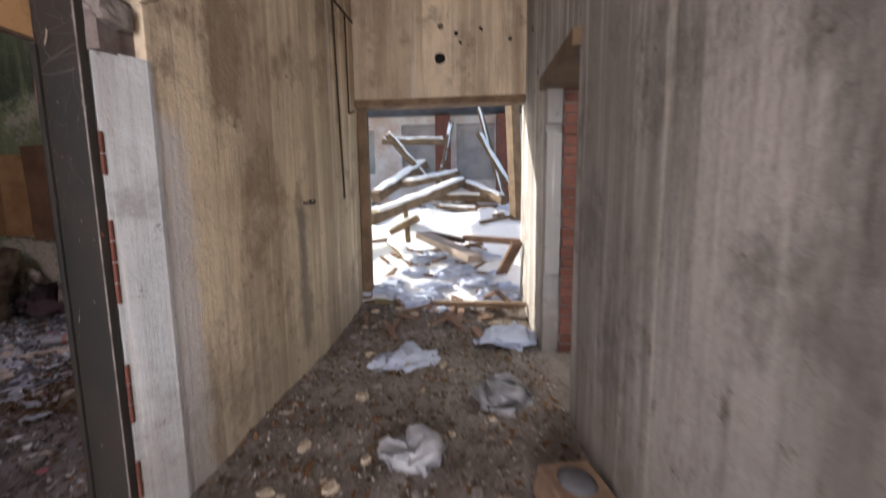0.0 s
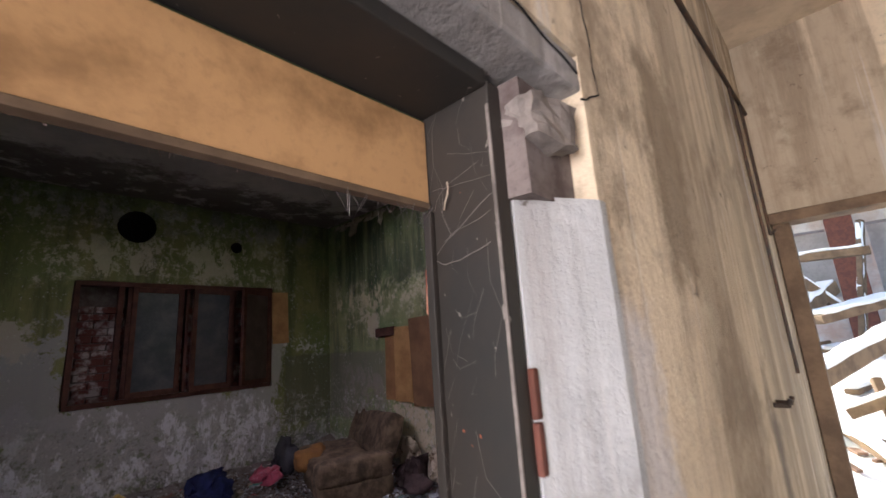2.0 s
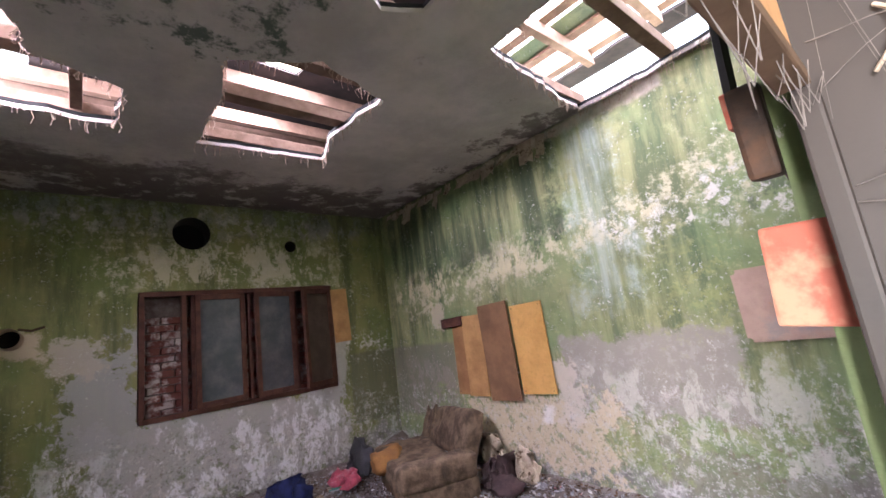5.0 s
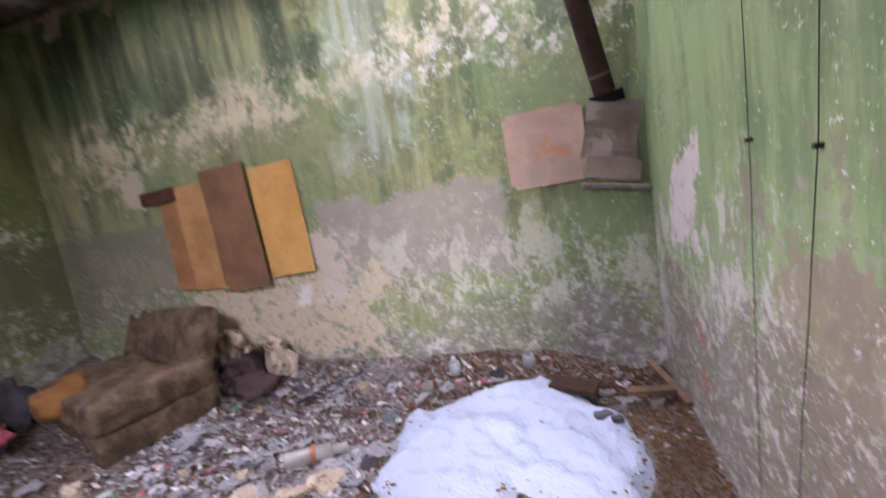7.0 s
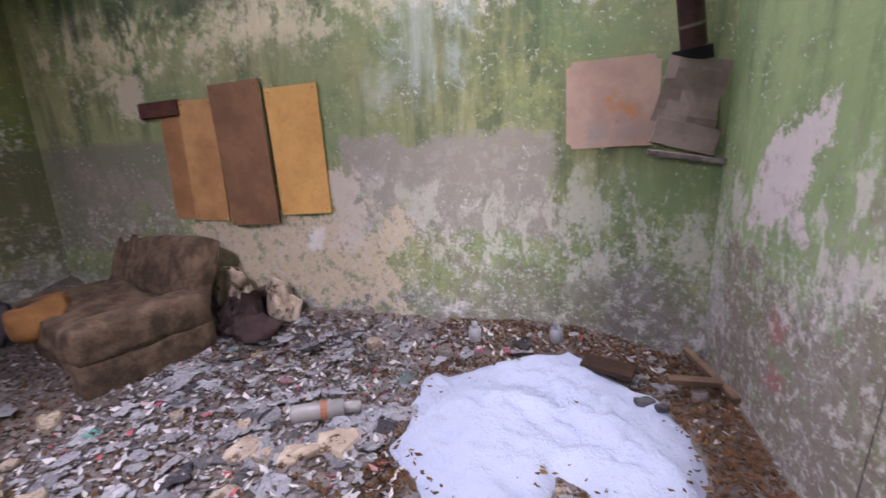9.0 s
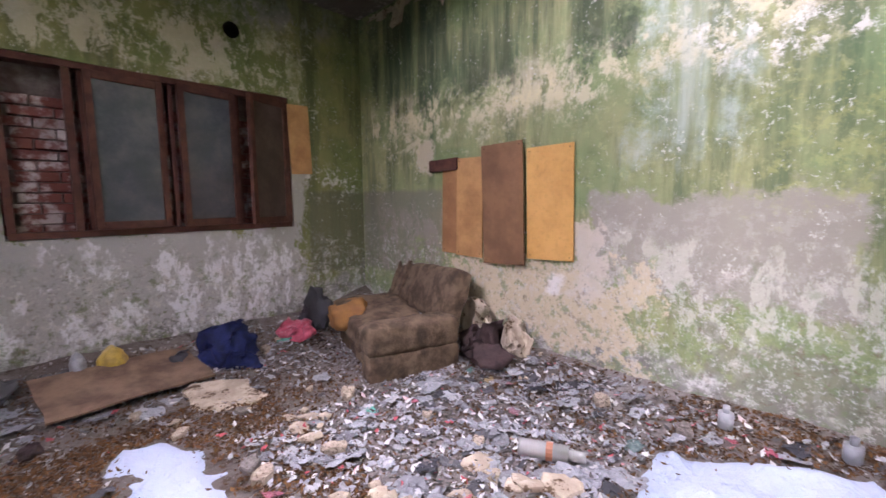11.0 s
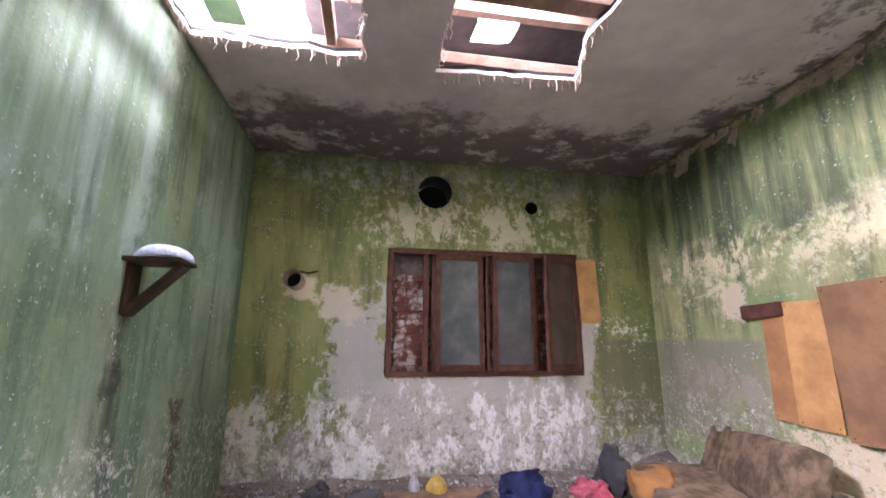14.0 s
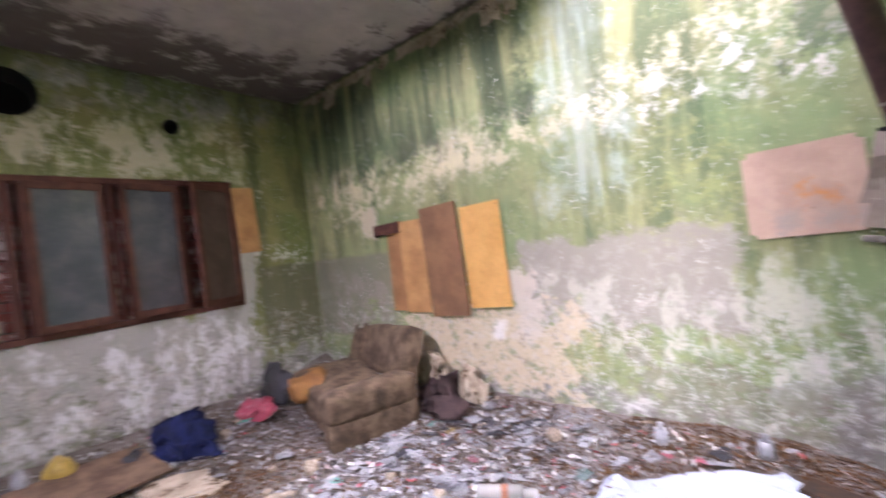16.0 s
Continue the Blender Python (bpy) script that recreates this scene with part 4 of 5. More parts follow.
for v in bm.verts:
    v.co = Vector((v.co.x * 0.125, v.co.y * 0.15, max(0.0, v.co.z) * 0.085)) + Vector((-3.4, S + 0.15, 1.897))
rough_up(bm, 0.012, 8)
tagged(mesh_object("snow_cap", bm, snow, True), "cap of clean snow lying on the shelf", "snow", kind="stuff")

# rotten sofa
UX, UY = Vector((-0.95, 0.30, 0)), Vector((0.30, 0.95, 0))
sofa_at = Vector((-3.535, 4.285, 0.0))
sofa = thing("sofa", sofa_at, "rotten brown upholstered sofa with torn ochre foam, collapsed", "sofa")


def sofa_box(c, s, tilt=(0, 0, 0), bevel=0.05, lump=0.03, seed=0.0):
    bm = bmesh.new()
    bmesh.ops.create_cube(bm, size=1, matrix=Matrix.Diagonal((*s, 1)))
    bmesh.ops.subdivide_edges(bm, edges=bm.edges, cuts=7, use_grid_fill=True)
    hx, hy, hz = (v / 2 for v in s)
    for v in bm.verts:
        q = Vector((max(-hx + bevel, min(hx - bevel, v.co.x)), max(-hy + bevel, min(hy - bevel, v.co.y)), max(-hz + bevel, min(hz - bevel, v.co.z))))
        d = v.co - q
        if d.length > 0:
            v.co = q + d.normalized() * min(bevel, d.length)
    rough_up(bm, lump, 7, seed=seed)
    rough_up(bm, lump * 0.4, 22, seed=seed + 2)
    frame_m = Matrix.Translation(sofa_at) @ Matrix(((UX.x, UY.x, 0, 0), (UX.y, UY.y, 0, 0), (0, 0, 1, 0), (0, 0, 0, 1)))
    bm.transform(frame_m @ Matrix.Translation(c) @ turn(*tilt).to_4x4())
    return bm


part("arm", sofa_box((0.13, 0.40, 0.335), (0.26, 0.80, 0.25), (0, 0, 0), 0.06, 0.02, 1), cloth_sofa, sofa, "sagging upholstered arm", True)
part("arm_base", sofa_box((0.12, 0.40, 0.12), (0.22, 0.78, 0.24), (0, 0, 0), 0.03, 0.015, 2), cloth_sofa, sofa, "", True)
part("seat", sofa_box((0.78, 0.36, 0.28), (1.10, 0.66, 0.26), (0, -3, 0), 0.07, 0.03, 3), cloth_sofa, sofa, "torn matted seat", True)
part("base", sofa_box((0.72, 0.42, 0.09), (1.02, 0.66, 0.18), (0, 0, 0), 0.03, 0.015, 4), cloth_sofa, sofa, "", True)
part("foam", sofa_box((0.95, 0.10, 0.34), (0.56, 0.30, 0.2), (10, 6, 8), 0.05, 0.05, 5), foam, sofa, "exposed ochre foam", True)
part("backrest", sofa_box((0.85, 0.86, 0.52), (1.42, 0.20, 0.46), (-22, 5, 0), 0.06, 0.025, 6), cloth_sofa, sofa, "leaning ribbed backrest", True)
for i in range(6):
    part("rib", sofa_box((0.28 + 0.22 * i, 0.785, 0.50 + 0.019 * i), (0.07, 0.04, 0.40), (-22, 5, 0), 0.024, 0.01, 7 + i), cloth_sofa, sofa, "", True)


def lump(name, at, s, material, label, category, seed=0.0, amount=0.42, group="", sub=4, spin=0.0):
    """A crumpled soft heap resting on the ground."""
    bm = bmesh.new()
    bmesh.ops.create_icosphere(bm, subdivisions=sub, radius=0.5)
    rough_up(bm, amount, 2.6, seed=seed)
    rough_up(bm, amount * 0.35, 7.0, seed=seed + 3)
    for v in bm.verts:
        v.co = Vector((v.co.x * s[0], v.co.y * s[1], max(-0.2, v.co.z) * s[2]))
    bm.transform(Matrix.Translation((at[0], at[1], at[2] + 0.18 * s[2])) @ turn(0, 0, spin).to_4x4())
    return tagged(mesh_object(name, bm, material, True), label, category, group)


def on_floor(x, y):
    return (x, y, ground_z(x, y))


lump("crumpled_coat", on_floor(-3.22, 5.22), (0.42, 0.32, 0.36), plum_cloth, "crumpled dark plum coat beside the sofa", "clothes", 2, 0.4, "", 4)
lump("plaster_sack", on_floor(-2.98, 5.36), (0.20, 0.14, 0.34), plaster_bit, "pale burst sack of plaster against the wall", "sack", 5)
lump("fallen_plaster", on_floor(-3.42, 5.38), (0.4, 0.12, 0.5), plaster_bit, "pale fallen plaster heap behind the sofa", "heap", 6)
lump("blue_jacket", on_floor(-4.75, 3.72), (0.46, 0.36, 0.34), blue_cloth, "crumpled navy blue jacket on the floor", "clothes", 8, 0.45, "", 4)
lump("pink_cloth", on_floor(-4.85, 4.38), (0.34, 0.24, 0.2), film_pink, "crumpled pink cloth beside the sofa", "clothes", 9)
lump("dark_rag", on_floor(-4.95, 4.62), (0.3, 0.26, 0.42), film_dark, "dark crumpled rag behind the sofa", "rag", 10)
lump("dark_rag", on_floor(-5.0, 1.95), (0.5, 0.3, 0.2), film_dark, "dark crumpled rag at the foot of the wall", "rag", 12, 0.45, "", 4)
for k, (x, y, w, h) in enumerate(((-5.05, 2.35, 0.5, 0.14), (-4.85, 1.62, 0.4, 0.13), (-4.98, 2.68, 0.26, 0.2), (-4.45, 2.15, 0.35, 0.1), (-4.9, 3.42, 0.3, 0.18), (-4.2, 2.5, 0.26, 0.09))):
    lump("rag_heap", on_floor(x, y), (w * 0.7, w * 0.45, h * 0.6), film_dark if k % 2 == 0 else plum_cloth, "flat heap of dark rags among the rubble", "rag", 40 + k, 0.48, "rag heaps", 3, 35 * k)
lump("yellow_pot", on_floor(-5.02, 2.98), (0.24, 0.2, 0.28), film_yellow, "dented yellow plastic pot at the wall", "pot", 14, 0.1)
lump("blue_bottle_scrap", on_floor(-5.0, 2.78), (0.12, 0.1, 0.3), film_blue, "small light blue plastic scrap", "scrap", 15, 0.1)

# cardboard sheet, plaster slabs
bm = bmesh.new()
box(bm, (-4.70, 3.02, 0.13), (0.58, 0.96, 0.015), turn(-2, 9, 6))
bmesh.ops.subdivide_edges(bm, edges=bm.edges, cuts=5, use_grid_fill=True)
rough_up(bm, 0.02, 4)
tagged(mesh_object("cardboard_sheet", bm, card), "dirty brown cardboard sheet lying on rubble", "cardboard")


def chunk(name, at, s, seed, material, label, category="plaster", group="", tilt=(0, 0, 0), sides=11):
    """A flat broken piece with an uneven outline and worn edges."""
    r = random.Random(seed)
    bm = bmesh.new()
    ring = []
    for k in range(sides):
        a = (k + r.uniform(-0.3, 0.3)) * 2 * math.pi / sides
        q = r.uniform(0.6, 1.0) / 2
        ring.append((math.cos(a) * q * s[0], math.sin(a) * q * s[1]))
    lo = [bm.verts.new((x, y, 0)) for x, y in ring]
    mid = [bm.verts.new((x * 1.03, y * 1.03, s[2] * 0.7)) for x, y in ring]
    hi = [bm.verts.new((x * 0.9, y * 0.9, s[2] * r.uniform(0.85, 1.1))) for x, y in ring]
    bm.faces.new(lo[::-1])
    bm.faces.new(hi)
    for a, b in ((lo, mid), (mid, hi)):
        for k in range(sides):
            bm.faces.new((a[k], a[(k + 1) % sides], b[(k + 1) % sides], b[k]))
    bm.transform(turn(*tilt, ).to_4x4())
    ob = mesh_object(name, bm, material)
    ob.location = at
    return tagged(ob, label, category, group)


def at_floor(x, y, dz=0.0):
    return (x, y, ground_z(x, y) + dz)


chunk("plaster_slab", at_floor(-4.15, 3.48, -0.01), (0.75, 0.5, 0.05), 3, plaster_bit, "large cream plaster slab strewn with dirt", tilt=(2, 5, 30))
chunk("plaster_slab", at_floor(-1.96, 4.25, -0.005), (0.26, 0.24, 0.045), 5, plaster_bit, "cream plaster slab lying on leaves", tilt=(0, 2, 20))
chunk("plaster_slab", at_floor(-0.27, 3.96, 0.0), (0.28, 0.24, 0.06), 6, plaster_bit, "cream plaster slab speckled with leaves", tilt=(3, 0, 0))
chunk("plaster_slab", at_floor(-2.98, 2.64, 0.0), (0.34, 0.16, 0.09), 9, plaster_bit, "thick tan plaster piece beside the snow", tilt=(15, 10, 10))
crng = random.Random(19)
for cx, cy, rad, count in ((-3.14, 1.98, 0.36, 20), (-2.48, 3.56, 0.22, 15), (-3.35, 3.7, 0.22, 8), (-0.24, 3.98, 0.2, 6), (-2.15, 4.0, 0.28, 9), (-4.0, 2.1, 0.3, 7)):
    for k in range(count):
        a, q = crng.uniform(0, 6.28), rad * math.sqrt(crng.random())
        w = crng.uniform(0.07, 0.2)
        chunk("plaster_slab", at_floor(cx + q * math.cos(a), cy + q * math.sin(a), crng.uniform(-0.004, 0.012)), (w, w * crng.uniform(0.6, 0.95), crng.uniform(0.015, 0.03)), 100 + k + int(count * 7), plaster_bit, "broken cream plaster slab strewn with dirt", "plaster", "broken slabs", (crng.uniform(-5, 5), crng.uniform(-5, 5), crng.uniform(0, 360)), 9)
chunk("plaster_slab", at_floor(-1.95, 3.7, 0.0), (0.16, 0.52, 0.03), 15, plaster_bit, "long cream plaster strip on the litter", tilt=(0, 4, -15))

# snow drifts under the holes


DRIFTS = []


def snowed(x, y):
    return any(a < x < b and c < y < d and inside((x, y), ring) for ring, a, b, c, d in DRIFTS)


def drift(name, ring, height, label, seed, base=ground_z):
    ring = jagged(jagged(ring, 0.12, 0.07, seed), 0.05, 0.03, seed + 4)
    DRIFTS.append((ring, min(p[0] for p in ring), max(p[0] for p in ring), min(p[1] for p in ring), max(p[1] for p in ring)))
    xs, ys = [p[0] for p in ring], [p[1] for p in ring]
    bm = bmesh.new()
    st = 0.024
    grid = {}
    x0, y0 = min(xs), min(ys)
    nx, ny = int((max(xs) - x0) / st) + 2, int((max(ys) - y0) / st) + 2

    def vert(i, j):
        if (i, j) not in grid:
            x, y = x0 + i * st, y0 + j * st
            d = 9.0
            for k in range(len(ring)):
                a, b = Vector(ring[k]), Vector(ring[(k + 1) % len(ring)])
                p = Vector((x, y))
                t = max(0, min(1, (p - a).dot(b - a) / max(1e-9, (b - a).length_squared)))
                d = min(d, (p - a.lerp(b, t)).length)
            if not inside((x, y), ring):
                d = -d
            h = base(x, y) - 0.012 + height * (1 - math.exp(-max(-0.05, d) / 0.09)) + min(1.0, max(0.0, d) / 0.12) * (0.075 * noise.noise(Vector((x * 3.6, y * 3.6, seed))) + 0.045 * noise.noise(Vector((x * 10, y * 10, seed)))) + 0.009 * noise.noise(Vector((x * 24, y * 24, seed)))
            grid[(i, j)] = bm.verts.new((x, y, h)), d
        return grid[(i, j)]

    for i in range(nx):
        for j in range(ny):
            q = [vert(i, j), vert(i + 1, j), vert(i + 1, j + 1), vert(i, j + 1)]
            if max(v[1] for v in q) > -0.03:
                bm.faces.new([v[0] for v in q])
    bmesh.ops.delete(bm, geom=[v for v in bm.verts if not v.link_faces], context="VERTS")
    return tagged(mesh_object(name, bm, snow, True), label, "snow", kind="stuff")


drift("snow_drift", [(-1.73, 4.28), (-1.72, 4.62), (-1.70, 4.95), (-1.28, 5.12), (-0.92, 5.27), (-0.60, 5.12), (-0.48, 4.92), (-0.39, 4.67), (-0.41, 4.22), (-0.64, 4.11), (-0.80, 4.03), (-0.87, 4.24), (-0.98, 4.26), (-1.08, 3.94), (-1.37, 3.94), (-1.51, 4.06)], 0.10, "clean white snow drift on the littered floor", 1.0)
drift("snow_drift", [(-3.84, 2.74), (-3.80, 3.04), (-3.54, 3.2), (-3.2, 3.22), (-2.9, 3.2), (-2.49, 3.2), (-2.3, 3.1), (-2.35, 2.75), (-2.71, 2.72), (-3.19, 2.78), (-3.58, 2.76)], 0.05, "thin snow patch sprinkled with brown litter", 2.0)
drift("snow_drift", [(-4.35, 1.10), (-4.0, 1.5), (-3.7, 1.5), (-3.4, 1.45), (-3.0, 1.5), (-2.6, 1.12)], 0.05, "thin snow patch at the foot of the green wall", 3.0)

# bits lying in the big drift
for x, y, w, l, rz, name in ((-0.70, 5.07, 0.13, 0.28, -20, "charred_plank"), (-0.29, 4.99, 0.05, 0.26, 10, "grey_plank")):
    bm = bmesh.new()
    box(bm, (x, y, ground_z(x, y) + 0.09), (l, w, 0.03), turn(4, 3, rz), 0.004)
    rough_up(bm, 0.006, 14)
    tagged(mesh_object(name, bm, iron if name[0] == "c" else old_wood), "short dark plank stuck in the snow" if name[0] == "c" else "short grey plank beside the snow", "plank")
for x, y, s in ((-0.56, 4.77, 0.11), (-0.5, 4.72, 0.07)):
    chunk("dark_clod", (x, y, ground_z(x, y) + 0.065), (s, s * 0.7, 0.03), int(-x * 100), film_dark, "small dark clod lying on the snow", "clod", "clods on the snow")
bm = bmesh.new()
box(bm, (-0.17, 5.15, 0.08), (0.04, 0.5, 0.03), turn(3, 0, 12), 0.004)
tagged(mesh_object("floor_plank", bm, old_wood), "loose old floor plank along the wall", "plank")

# plastic bottle
bottle = thing("plastic_bottle", (-2.1, 4.43, 0.07), "clear crushed plastic bottle with an orange label", "bottle")
a, b = Vector((-2.26, 4.36, 0.075)), Vector((-1.95, 4.51, 0.075))
bm = bmesh.new()
tube(bm, [a, a.lerp(b, 0.04), a.lerp(b, 0.75)], 0.048, 16)
tube(bm, [a.lerp(b, 0.75), a.lerp(b, 0.9), b], 0.03, 12)
part("body", bm, clear, bottle, "", True)
bm = bmesh.new()
tube(bm, [a.lerp(b, 0.42), a.lerp(b, 0.52)], 0.0495, 16, False)
part("label", bm, film_mat("orange_label", (0.75, 0.22, 0.04)), bottle, "orange label band")
for x, y in ((-0.98, 5.33), (-1.5, 5.3)):
    bm = bmesh.new()
    z = ground_z(x, y)
    tube(bm, [(x, y, z), (x, y, z + 0.09)], 0.04, 12)
    tube(bm, [(x, y, z + 0.09), (x, y, z + 0.13)], 0.018, 10)
    tagged(mesh_object("small_bottle", bm, film_blue, True), "small grey-blue plastic bottle standing in the rubble", "bottle")
bm = bmesh.new()
box(bm, (-0.70, 3.82, ground_z(-0.7, 3.82) + 0.035), (0.16, 0.10, 0.05), turn(0, 8, 60), 0.02)
toy = tagged(mesh_object("pink_plastic_case", bm, film_pink), "pink plastic toy case on the leaves", "toy")
bm = bmesh.new()
box(bm, (-0.70, 3.82, ground_z(-0.7, 3.82) + 0.062), (0.09, 0.055, 0.008), turn(0, 8, 60), 0.003)
part("window_panel", bm, film_dark, toy)

# litter: countable larger pieces
KINDS = [
    ("paper_scrap", paper_white, "crumpled white paper scrap", 140, (0.03, 0.09)),
    ("plastic_scrap", film_blue, "crumpled bluish plastic film", 260, (0.04, 0.15)),
    ("plastic_scrap", film_teal, "torn teal plastic scrap", 8, (0.07, 0.16)),
    ("plastic_scrap", film_pink, "torn pink plastic scrap", 9, (0.05, 0.1)),
    ("rag", film_dark, "small dark rag", 60, (0.05, 0.16)),
    ("plastic_scrap", film_yellow, "torn yellow plastic scrap", 6, (0.05, 0.12))]
rng = random.Random(77)


def trash_spot():
    """Household litter lies thickest before the boarded wall."""
    while True:
        x, y = rng.uniform(W + 0.2, E - 0.25), rng.uniform(S + 0.2, N - 0.12)
        dens = 1.0 if (-3.4 < x < -1.5 and y > 3.35) else 0.45 if y > 4.9 or x < -4.2 else 0.06
        if rng.random() < dens and not snowed(x, y) and not (x < -3.5 and x > -4.7 and y > 4.2):
            return x, y


def scrap_mesh(seed):
    bm = bmesh.new()
    bmesh.ops.create_grid(bm, x_segments=7, y_segments=6, size=0.5)
    for v in bm.verts:
        w = noise.noise_vector(v.co * 2.2 + Vector((seed * 3.1, seed, 0)))
        w2 = noise.noise_vector(v.co * 6.5 + Vector((seed, seed * 2.3, 4)))
        v.co += Vector((w.x * 0.3 + w2.x * 0.1, w.y * 0.3 + w2.y * 0.1, abs(w.z) * 0.5 + w2.z * 0.35))
    bmesh.ops.solidify(bm, geom=bm.faces[:], thickness=0.02)
    me = bpy.data.meshes.new("scrap")
    bm.to_mesh(me)
    bm.free()
    return me


for name, material, label, count, (s0, s1) in KINDS:
    bases = []
    for k in range(4):
        me = scrap_mesh(k + len(name) + s0 * 50)
        me.materials.append(material)
        bases.append(me)
    for k in range(count):
        x, y = trash_spot()
        s = rng.uniform(s0, s1)
        ob = new(name, rng.choice(bases))
        ob.matrix_basis = Matrix.Translation((x, y, ground_z(x, y) + 0.014)) @ turn(rng.uniform(-12, 12), rng.uniform(-12, 12), rng.uniform(0, 360)).to_4x4() @ Matrix.Diagonal((s, s * rng.uniform(0.5, 1), s * rng.uniform(0.12, 0.45), 1))
        tagged(ob, label + " on the littered floor", "litter", "litter on the floor")

# uncountable shreds of film and paper between them
# plaster pieces: room and corridor
shapes = []
for k in range(8):
    o = chunk("plaster_piece", (0, 0, -5), (1, rng.uniform(0.6, 0.9), rng.uniform(0.18, 0.4)), 40 + k, plaster_bit if k % 3 else mortar, "")
    shapes.append(o.data)
    bpy.data.objects.remove(o)
for k in range(380):
    if k < 190:
        x, y = rng.uniform(W + 0.2, E - 0.05), rng.uniform(S + 0.1, N - 0.05)
        z = ground_z(x, y)
        if snowed(x, y):
            continue
    else:
        x, y = rng.uniform(0.25, XR - 0.05), rng.uniform(1.2, 5.6)
        z = corridor_z(x, y)
    s = rng.choice((0.04, 0.06, 0.08, 0.11, 0.16) if k < 190 else (0.025, 0.035, 0.05, 0.07, 0.1))
    ob = new("plaster_piece", rng.choice(shapes))
    ob.matrix_basis = Matrix.Translation((x, y, z - 0.004)) @ turn(rng.uniform(-8, 8), rng.uniform(-8, 8), rng.uniform(0, 360)).to_4x4() @ Matrix.Scale(s, 4)
    tagged(ob, "broken pale plaster piece on the dirt floor", "rubble", "plaster pieces")


# uncountable: dead leaves and fine rubble
def scatter(name, count, spot, size, material, label, lift=0.012, thick=0.35):
    verts, faces = [], []
    r = random.Random(len(name) + count)
    for _ in range(count):
        x, y, z = spot(r)
        s = r.uniform(*size)
        m = turn(r.uniform(-35, 35), r.uniform(-35, 35), r.uniform(0, 360))
        b = len(verts)
        for px, py, pz in ((-1, 0, 0.15), (-0.2, -0.5, 0), (1, 0, 0.2), (0.1, 0.5, 0), (0, 0, -thick)):
            verts.append(Vector((x, y, z + lift)) + m @ Vector((px * s, py * s, pz * s)))
        faces += [(b, b + 1, b + 3), (b + 1, b + 2, b + 3), (b, b + 4, b + 1), (b + 1, b + 4, b + 2), (b + 2, b + 4, b + 3), (b + 3, b + 4, b)]
    me = bpy.data.meshes.new(name)
    me.from_pydata(verts, [], faces)
    me.materials.append(material)
    return tagged(new(name, me), label, "litter", kind="stuff")


def leaf_spot(r):
    while True:
        x, y = r.uniform(W + 0.15, E - 0.02), r.uniform(S + 0.05, N - 0.02)
        dens = 1.0 if (-4.1 < x < -1.7 and y < 3.7) else 0.9 if x > -1.75 and y > 3.3 else 0.2
        dens *= 0.4 + 1.2 * max(0, 0.5 + noise.noise(Vector((x * 1.7, y * 1.7, 9))))
        if r.random() < dens:
            drifted = snowed(x, y)
            if drifted and r.random() < (0.995 if all(snowed(x + a, y + b) for a, b in ((0.09, 0), (-0.09, 0), (0, 0.09), (0, -0.09))) else 0.86):
                continue
            return x, y, ground_z(x, y) + (0.05 if drifted else 0.0)


def crumb_spot(r):
    x, y = r.uniform(W + 0.02, E), r.uniform(S, N)
    while snowed(x, y):
        x, y = r.uniform(W + 0.02, E), r.uniform(S, N)
    return x, y, ground_z(x, y)


def corridor_spot(r):
    x, y = r.uniform(0.18, XR - 0.01), r.uniform(0.6, 5.68)
    return x, y, corridor_z(x, y)


n = Net("dead_leaf", 0.85)
leaf_mat = n.done(n.mix(n.island(), (0.17, 0.085, 0.03), (0.055, 0.03, 0.015)))
n = Net("rubble_crumb", 0.9)
i1 = n.island()
crumb_mat = n.done(n.mix(n.step(i1, 0.45, 0.55), n.mix(i1, (0.12, 0.10, 0.09), (0.3, 0.27, 0.25)), n.mix(i1, (0.7, 0.68, 0.68), (0.42, 0.40, 0.40))))
scatter("dead_leaves", 42000, leaf_spot, (0.006, 0.02), leaf_mat, "brown dead leaf litter over the rubble floor")
def shred_spot(r):
    while True:
        x, y = r.uniform(W + 0.1, E - 0.3), r.uniform(S + 0.1, N - 0.08)
        dens = 1.0 if (-3.5 < x < -1.5 and y > 3.3) else 0.5 if y > 4.9 or x < -4.2 else 0.08
        if r.random() < dens and not snowed(x, y):
            return x, y, ground_z(x, y)


n = Net("shred", 0.5)
i1 = n.island()
shred_mat = n.done(n.mix(n.step(i1, 0.3, 0.34), n.mix(n.mul(i1, 3.0), (0.06, 0.055, 0.055), (0.2, 0.18, 0.17)), n.mix(n.step(i1, 0.75, 0.79), n.mix(i1, (0.40, 0.39, 0.39), (0.24, 0.26, 0.30)), n.mix(n.step(i1, 0.95, 0.96), (0.62, 0.61, 0.6), (0.45, 0.10, 0.12)))))
scatter("film_shreds", 6000, shred_spot, (0.008, 0.036), shred_mat, "shreds of plastic film and paper over the floor", 0.014, 0.25)
scatter("rubble_crumbs", 7000, crumb_spot, (0.006, 0.022), crumb_mat, "pale plaster crumbs over the rubble floor", 0.008, 0.6)
n = Net("corridor_crumb", 0.95)
i1 = n.island()
grey_crumb = n.done(n.mix(n.step(i1, 0.86, 0.9), n.mix(i1, (0.11, 0.095, 0.08), (0.25, 0.225, 0.20)), (0.46, 0.43, 0.40)))
scatter("corridor_rubble", 11000, corridor_spot, (0.003, 0.017), grey_crumb, "grey rubble crumbs over the corridor floor", 0.008, 0.6)
scatter("corridor_straw", 1600, corridor_spot, (0.008, 0.03), leaf_mat, "dead leaves and straw on the corridor floor")


